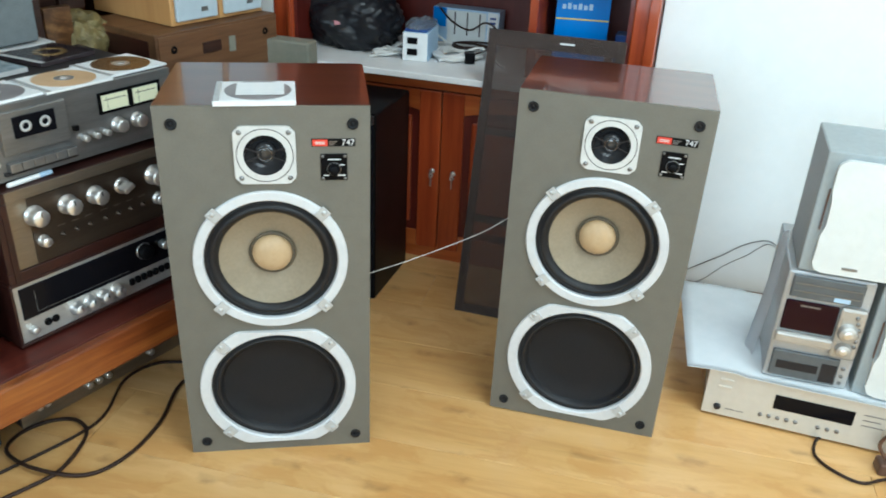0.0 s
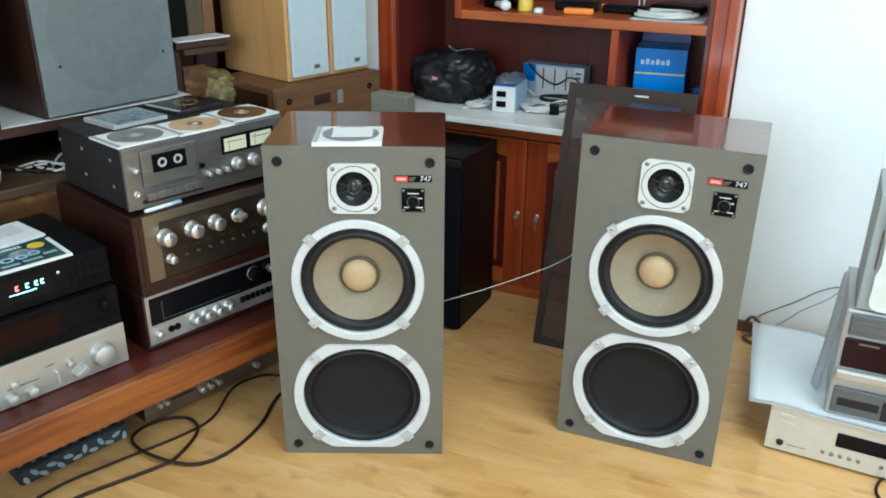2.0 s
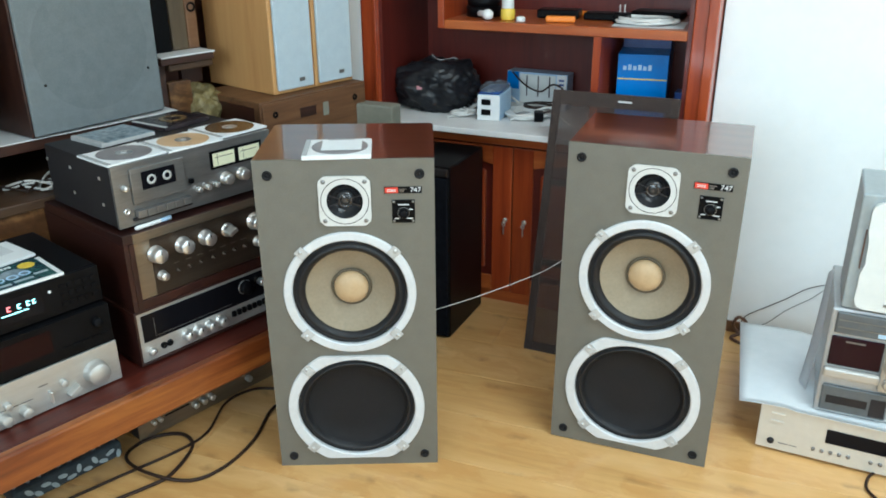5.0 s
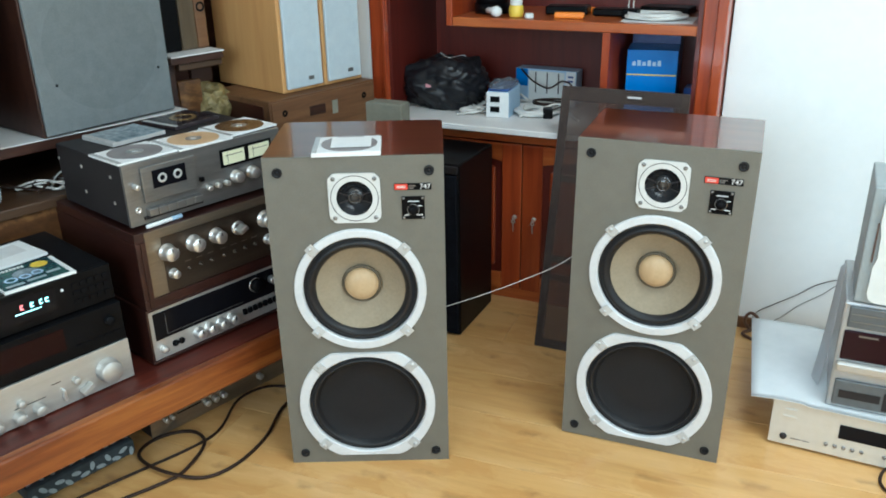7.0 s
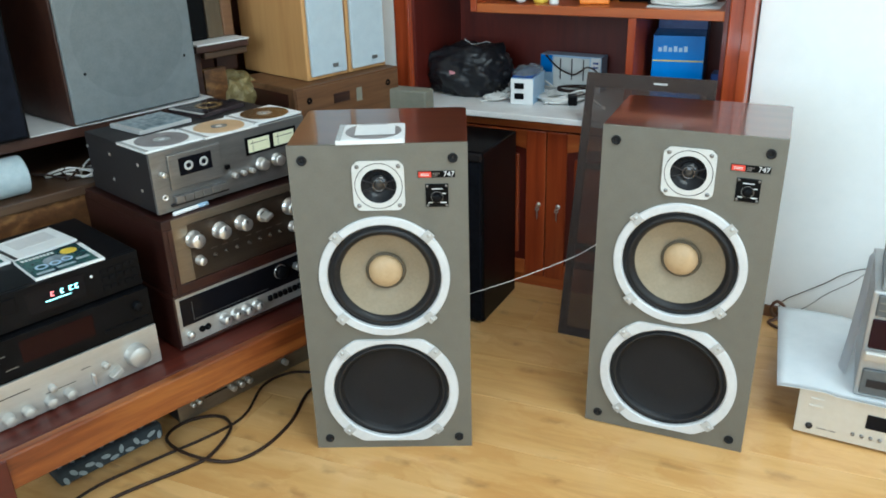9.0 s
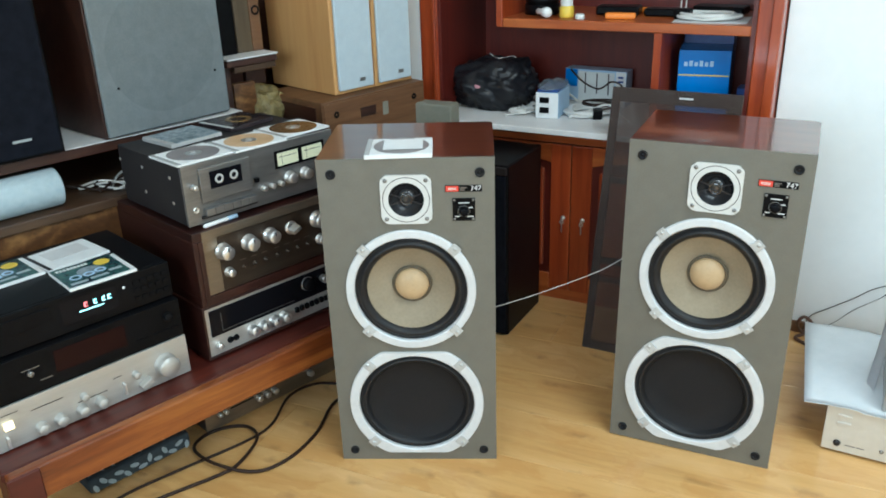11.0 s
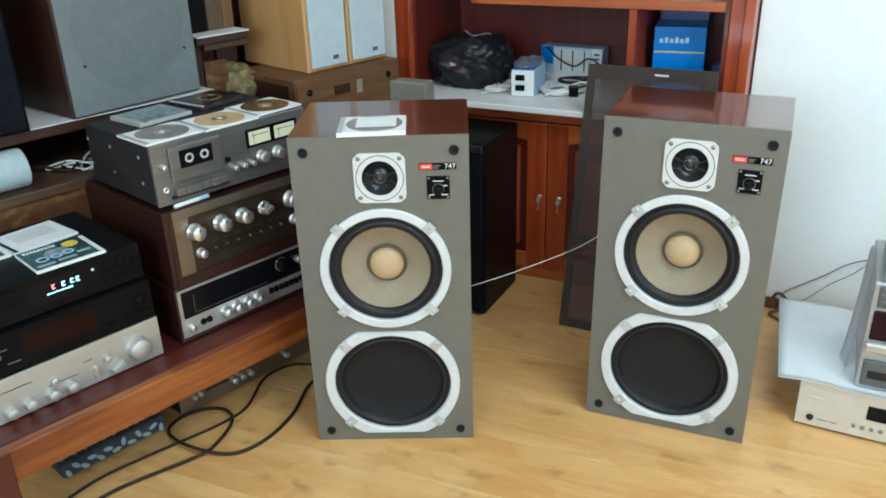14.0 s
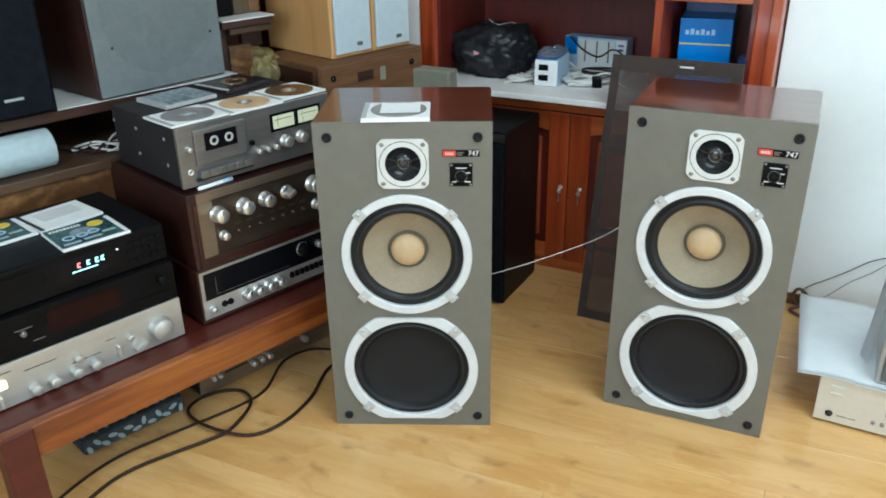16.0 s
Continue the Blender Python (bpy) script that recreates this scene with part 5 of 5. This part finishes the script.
def standing(name, u, n, z, prof, material, label, category, parts=()):
    """A turned thing standing upright: prof gives (radius, height)."""
    t = thing(name, in_cab(u, n, z), label, category)
    for pname, pr, pm in ((parts[0] if parts else name + "_body", prof, material), *parts[1:]):
        b = lathe([(r, h) for r, h in pr], 0, 0, 0, 28)
        bmesh.ops.rotate(b, cent=(0, 0, 0), matrix=Matrix.Rotation(radians(-90), 3, "X"), verts=b.verts)
        part(pname, b, pm, t)
    return t


standing("yellow_bottle", -0.178, 0.145, ST, [(0.0, 0.0), (0.020, 0.0), (0.022, 0.004), (0.022, 0.028), (0.018, 0.034)], YELLOW, "small bottle with yellow base and white top", "bottle", ("base", ("bottle_top", [(0.0185, 0.0345), (0.0185, 0.075), (0.012, 0.085), (0, 0.086)], OFFWHITE)))
standing("small_jar", -0.128, 0.120, ST, [(0.0, 0.0), (0.013, 0.0), (0.014, 0.003), (0.014, 0.012), (0.010, 0.015), (0, 0.015)], OFFWHITE, "tiny cream pot on the shelf", "pot")
standing("black_tape_roll", -0.285, 0.220, ST, [(0.030, 0.0), (0.055, 0.0), (0.055, 0.030), (0.030, 0.030), (0.030, 0.0)], BLACK, "black roll of tape on the shelf", "tape roll")
standing("black_tape_roll", -0.285, 0.220, ST + 0.0305, [(0.030, 0.0), (0.052, 0.0), (0.052, 0.026), (0.030, 0.026), (0.030, 0.0)], BLACK, "black roll of tape lying on another", "tape roll")
b = lathe([(0, 0.030), (0.013, 0.028), (0.016, 0.016), (0.012, 0.0), (0.009, -0.008), (0.009, -0.028), (0, -0.03)], 0, 0.0165, 0, 24)
ob = part("lamp_bulb", b, WHITE)
ob.matrix_world = in_cab(-0.245, 0.125, ST, 55)
tagged(ob, "white plastic bulb lying on the shelf", "bulb")
for k, (u, n, w, d, h) in enumerate(((-0.11, 0.215, 0.13, 0.07, 0.026), (0.035, 0.22, 0.10, 0.06, 0.022), (0.135, 0.17, 0.045, 0.045, 0.030), (0.16, 0.30, 0.15, 0.08, 0.024))):
    ob = part("black_gadget", box(0, w, 0, d, 0, h, 0.006), BLACK)
    ob.matrix_world = in_cab(u, n, ST, 5 - 4 * k)
    tagged(ob, "black plastic adapter box on the shelf", "adapter")
    if k == 2:
        for x in (0.014, 0.028):
            part("plug_pin", box(x, x + 0.003, 0.02, 0.024, h + 0.0002, h + 0.022), CHROME, ob)


# ---- by the white wall: receiver, sheet, mini system and small speakers ----
RS = pose(-0.309, 1.653, 0, 0, 0, 14.8)


def av_receiver():
    u = thing("av_receiver", RS, "champagne-silver receiver on the floor by the wall", "receiver")
    w, h, d = 0.432, 0.130, 0.34
    feet(u, w, d, 0.010, 0.018)
    part("body", box(0.003, w - 0.003, 0.008, d, 0.0105, h - 0.001, 0.002), CREAM, u)
    part("front_panel", box(0, w, 0, 0.0075, 0.008, h, 0.0015), CREAM, u)
    part("display_window", box(0.150, 0.318, -0.0015, -0.0003, 0.060, 0.098, 0.0006), GLASSBLACK, u)
    for x in (0.128, 0.147, 0.166, 0.185, 0.204, 0.252, 0.272, 0.292):
        part("push_button", lathe([(0, 0.004), (0.0042, 0.004), (0.0048, 0.0)], x, 0.036, 0, 14), STEEL, u)
    part("power_button", lathe([(0, 0.005), (0.007, 0.005), (0.0085, 0.0)], 0.033, 0.031, 0, 20), DARKMETAL, u)
    for z in (0.084, 0.104):
        part("flat_button", box(0.026, 0.056, -0.003, -0.0003, z, z + 0.007, 0.001), CREAM, u)
    for x0, x1, z in ((0.050, 0.072, 0.028), (0.076, 0.092, 0.028), (0.335, 0.385, 0.094), (0.335, 0.372, 0.080), (0.335, 0.380, 0.066)):
        part("print_bar", box(x0, x1, -0.0007, -0.0002, z, z + 0.0025), STEEL, u)
    part("volume_knob", knob(0.400, 0.060, 0.020, 0.020), CREAM, u)
    return u


av_receiver()


def foam_sheet():
    """A thin white packing sheet spread over the receiver and folded up beside the mini system."""
    s = thing("packing_sheet", RS @ pose(0, 0, 0.1305), "thin white packing sheet spread over the receiver", "packing sheet")
    b = bmesh.new()
    nx, ny = 26, 22
    rows = []
    for i in range(nx + 1):
        col = []
        for j in range(ny + 1):
            x = -0.052 + 0.485 * i / nx
            y = -0.010 + 0.420 * j / ny
            z = 0.0022 + 0.004 * max(0, noise.noise(Vector((x * 9, y * 9, 0)))) if x < 0.06 else 0.0
            if x < 0:
                x -= 0.05 * (y / 0.41) * (-x / 0.052)
                z += 0.10 * x * (1 - y)
            col.append((x, y, z))
        rows.append(col)
    top = [[b.verts.new((x, y, z + 0.0016)) for x, y, z in c] for c in rows]
    low = [[b.verts.new(p) for p in c] for c in rows]
    for i in range(nx):
        for j in range(ny):
            f = b.faces.new((top[i][j], top[i + 1][j], top[i + 1][j + 1], top[i][j + 1]))
            f.smooth = True
            b.faces.new((low[i][j], low[i][j + 1], low[i + 1][j + 1], low[i + 1][j]))
    for line in ([(i, 0) for i in range(nx + 1)], [(i, ny) for i in range(nx + 1)], [(0, j) for j in range(ny + 1)], [(nx, j) for j in range(ny + 1)]):
        for p, q in zip(line, line[1:]):
            b.faces.new((top[p[0]][p[1]], top[q[0]][q[1]], low[q[0]][q[1]], low[p[0]][p[1]]))
    part("flat_part", b, PAPER, s)
    b = bmesh.new()
    grid = []
    for i in range(13):
        v = i / 12
        col = []
        for j in range(15):
            t = j / 14
            x = 0.094 - 0.012 * v + 0.006 * t + 0.004 * math.sin(5 * v + 3 * t)
            y = 0.080 + 0.055 * v
            z = 0.004 + (0.335 - 0.05 * v) * t
            col.append(b.verts.new((x - 0.006 * (1 - t) ** 3, y, z)))
        grid.append(col)
    for p, q in zip(grid, grid[1:]):
        for j in range(14):
            f = b.faces.new((p[j], q[j], q[j + 1], p[j + 1]))
            f.smooth = True
    bmesh.ops.solidify(b, geom=b.faces[:], thickness=0.0015)
    part("raised_flap", b, FLAP, s)
    return s


foam_sheet()


def mini_system():
    u = thing("mini_stereo", pose(-0.206, 1.697, 0.1327, 0, 0, 17), "silver and grey mini stereo with dark red display", "mini stereo")
    w, h, d = 0.176, 0.272, 0.26
    part("body", box(0.002, w - 0.002, 0.010, d, 0, h - 0.002, 0.004), MINI, u)
    part("front_frame", box(0, w, 0.0, 0.0095, 0, h, 0.006), MINI, u)
    part("disc_drawer", box(0.012, w - 0.020, -0.008, -0.0003, 0.212, 0.266, 0.004), MIDGREY, u, "grey disc changer drawer")
    for z in (0.228, 0.246):
        part("drawer_line", box(0.018, w - 0.026, -0.0095, -0.0083, z, z + 0.003), STEEL, u)
    part("blue_sticker", box(0.100, 0.132, -0.0092, -0.0083, 0.217, 0.227), PALEBLUE, u)
    part("display_window", box(0.010, 0.118, -0.006, -0.0003, 0.130, 0.204, 0.003), REDGLASS, u)
    part("lower_lip", box(0.004, 0.122, -0.016, -0.0003, 0.100, 0.126, 0.006), SILVER, u, "rounded silver lip")
    part("print_bar", box(0.040, 0.080, -0.0072, -0.0063, 0.192, 0.196), STEEL, u)
    part("cassette_drawer", box(0.010, 0.150, -0.008, -0.0003, 0.010, 0.078, 0.004), MIDGREY, u, "grey cassette drawer")
    part("cassette_slot", box(0.022, 0.108, -0.0092, -0.0083, 0.032, 0.052), DARKMETAL, u)
    part("cassette_corner", box(0.114, 0.146, -0.0095, -0.0083, 0.016, 0.062, 0.0004), DARKMETAL, u)
    part("control_panel", box(0.120, w - 0.002, -0.010, -0.0003, 0.082, 0.208, 0.008), SILVER, u)
    for z, r in ((0.150, 0.019), (0.108, 0.015)):
        k = part("round_knob", knob(0.144, z, r, 0.014, -0.010, 0.002), SILVER, u)
        part("knob_centre", lathe([(0, 0.0155), (r * 0.45, 0.0152), (r * 0.5, 0.0142)], 0.144, z, -0.010, 20), CHROME, k)
    for k in range(6):
        part("small_button", lathe([(0, 0.004), (0.004, 0.0035), (0.0046, 0)], 0.164 - 0.0045 * (k > 3) * (k - 3), 0.118 + 0.014 * k, -0.010, 12), STEEL, u)
    for z in (0.016, 0.034, 0.054):
        part("small_button", lathe([(0, 0.004), (0.004, 0.0035), (0.0046, 0)], 0.160, z, 0.0, 12), STEEL, u)
    return u


mini_system()


def small_speaker(m, label):
    s = thing("small_speaker", m, label, "loudspeaker", "small speakers by the wall")
    w, h, d = 0.205, 0.268, 0.20
    part("cabinet", box(0, w, 0.0, d, 0, h, 0.004), GREYPLASTIC, s)
    rr = random.Random(11)
    out = []
    x0, x1, z0, z1, k = 0.022, w - 0.014, 0.008, h - 0.014, 0.022
    for cx, cz, a0 in ((x0 + k, z0 + k, 180), (x1 - k, z0 + k, 270), (x1 - k, z1 - k, 0), (x0 + k, z1 - k, 90)):
        for i in range(6):
            a = radians(a0 + 18 * i)
            out.append((cx + k * math.cos(a) + rr.uniform(-0.0012, 0.0012), cz + k * math.sin(a) + rr.uniform(-0.0012, 0.0012)))
        if a0 == 90:
            for i in range(7):
                z = z1 - k - (z1 - z0 - 2 * k) * (i + 0.7) / 8
                out.append((x0 + (0.006 if i in (2, 3, 4) else 0.0) + rr.uniform(0, 0.0015), z))
    b = bmesh.new()
    front = [b.verts.new((x, -0.013, z)) for x, z in out]
    back = [b.verts.new((x, -0.0005, z)) for x, z in out]
    b.faces.new(front)
    for i in range(len(out)):
        j = (i + 1) % len(out)
        b.faces.new((front[i], front[j], back[j], back[i]))
    part("front_cover", b, OFFWHITE, s, "off-white front cover with worn edges")
    part("worn_edge", box(0.0185, 0.0215, -0.007, -0.0005, 0.10, 0.19, 0.001), BROWNPLASTIC, s, "bare brown edge")
    part("badge", box(0.080, 0.110, -0.0145, -0.0133, 0.022, 0.028, 0.0004), STEEL, s)
    return s


small_speaker(pose(-0.192, 1.705, 0.4055, 0, 0, 16), "grey speaker with worn white front on the mini stereo")
small_speaker(pose(-0.026, 1.750, 0.1325, 0, 0, 13), "grey speaker with worn white front on the receiver")
WV = [CAB @ Vector(p) for p in ((0.600, 0.170, 0.012), (0.615, 0.172, 0.060), (0.660, 0.174, 0.095), (0.720, 0.172, 0.140), (0.775, 0.172, 0.185), (0.840, 0.172, 0.205), (0.90, 0.15, 0.16))]
cord("wall_cable", WV, 0.0014, DARKMETAL, "thin dark cord running up against the wall")
# the cord's shadow on the wall, modelled as a thinner grey tube
WV = [CAB @ Vector(p) for p in ((0.660, 0.175, 0.035), (0.685, 0.1755, 0.055), (0.730, 0.1755, 0.105), (0.785, 0.1755, 0.150), (0.840, 0.1755, 0.196), (0.90, 0.16, 0.15))]
cord("wall_cable", WV, 0.0009, DARKMETAL, "thin grey strand in place of the cord's shadow on the wall")
WV = [CAB @ Vector(p) for p in ((0.600, 0.150, 0.012), (0.585, 0.135, 0.045), (0.600, 0.13, 0.075), (0.625, 0.14, 0.05), (0.61, 0.15, 0.012), (0.585, 0.12, 0.006), (0.62, 0.09, 0.006))]
cord("brown_cable", WV, 0.005, BROWNPLASTIC, "brown cord coiled at the foot of the wall")
cord("floor_cable", [(-0.052, 1.730, 0.008), (-0.060, 1.700, 0.006), (-0.050, 1.655, 0.005), (-0.01, 1.628, 0.005), (0.05, 1.622, 0.005), (0.09, 1.66, 0.008), (0.12, 1.64, 0.03), (0.16, 1.60, 0.005)], 0.0035, CABLE, "black cord lying before the receiver")

ob = part("brown_adapter", box(0, 0.05, 0, 0.04, 0, 0.030, 0.006), BROWNPLASTIC)
ob.matrix_world = pose(0.075, 1.672, 0.0, 0, 0, 25)
tagged(ob, "dark brown power adapter lying by the receiver", "adapter")
cord("brown_cable", [(0.090, 1.69, 0.029), (0.060, 1.68, 0.075), (0.085, 1.675, 0.125), (0.125, 1.70, 0.10), (0.13, 1.71, 0.05), (0.16, 1.70, 0.006)], 0.004, BROWNPLASTIC, "brown cable curling up from the adapter")

# ---- floor planks ----
PLANK = pose(0, 0, 0, 0, 0, 20)
plank_mesh = bpy.data.meshes.new("plank")
b = box(0.0004, 1.2146, 0.0004, 0.1926, -0.0118, 0.0, 0.0007, segments=1)
b.to_mesh(plank_mesh)
b.free()
plank_mesh.materials.append(FLOOR)
# the room's sides, at which the planks are cut
EDGES = [(Vector((-2.3, 0, 0)), Vector((-1, 0, 0))), (Vector((2.4, 0, 0)), Vector((1, 0, 0))), (Vector((0, -2.0, 0)), Vector((0, -1, 0))),
         (CAB @ Vector((0, 0.19, 0)), (CAB.to_3x3() @ Vector((0, 1, 0))))]
for row in range(-22, 24):
    shift = (row * 0.437) % 1.215
    for col in range(-5, 5):
        m = PLANK @ Matrix.Translation((col * 1.215 + shift, row * 0.193, 0))
        ends = [m @ Vector(q) for q in ((0, 0, 0), (1.215, 0, 0), (0, 0.193, 0), (1.215, 0.193, 0))]
        depth = [[(e - co).dot(no) for e in ends] for co, no in EDGES]
        if any(min(d) > -0.01 for d in depth):
            continue
        mesh = plank_mesh
        if any(max(d) > 0 for d in depth):
            b = bmesh.new()
            b.from_mesh(plank_mesh)
            b.transform(m)
            for co, no in EDGES:
                bmesh.ops.bisect_plane(b, geom=b.verts[:] + b.edges[:] + b.faces[:], plane_co=co, plane_no=no, clear_outer=True)
            if not b.faces:
                b.free()
                continue
            b.transform(m.inverted())
            mesh = bpy.data.meshes.new("cut_plank")
            b.to_mesh(mesh)
            b.free()
            mesh.materials.append(FLOOR)
        p = new("plank", mesh)
        p.parent = floor
        p.matrix_world = m
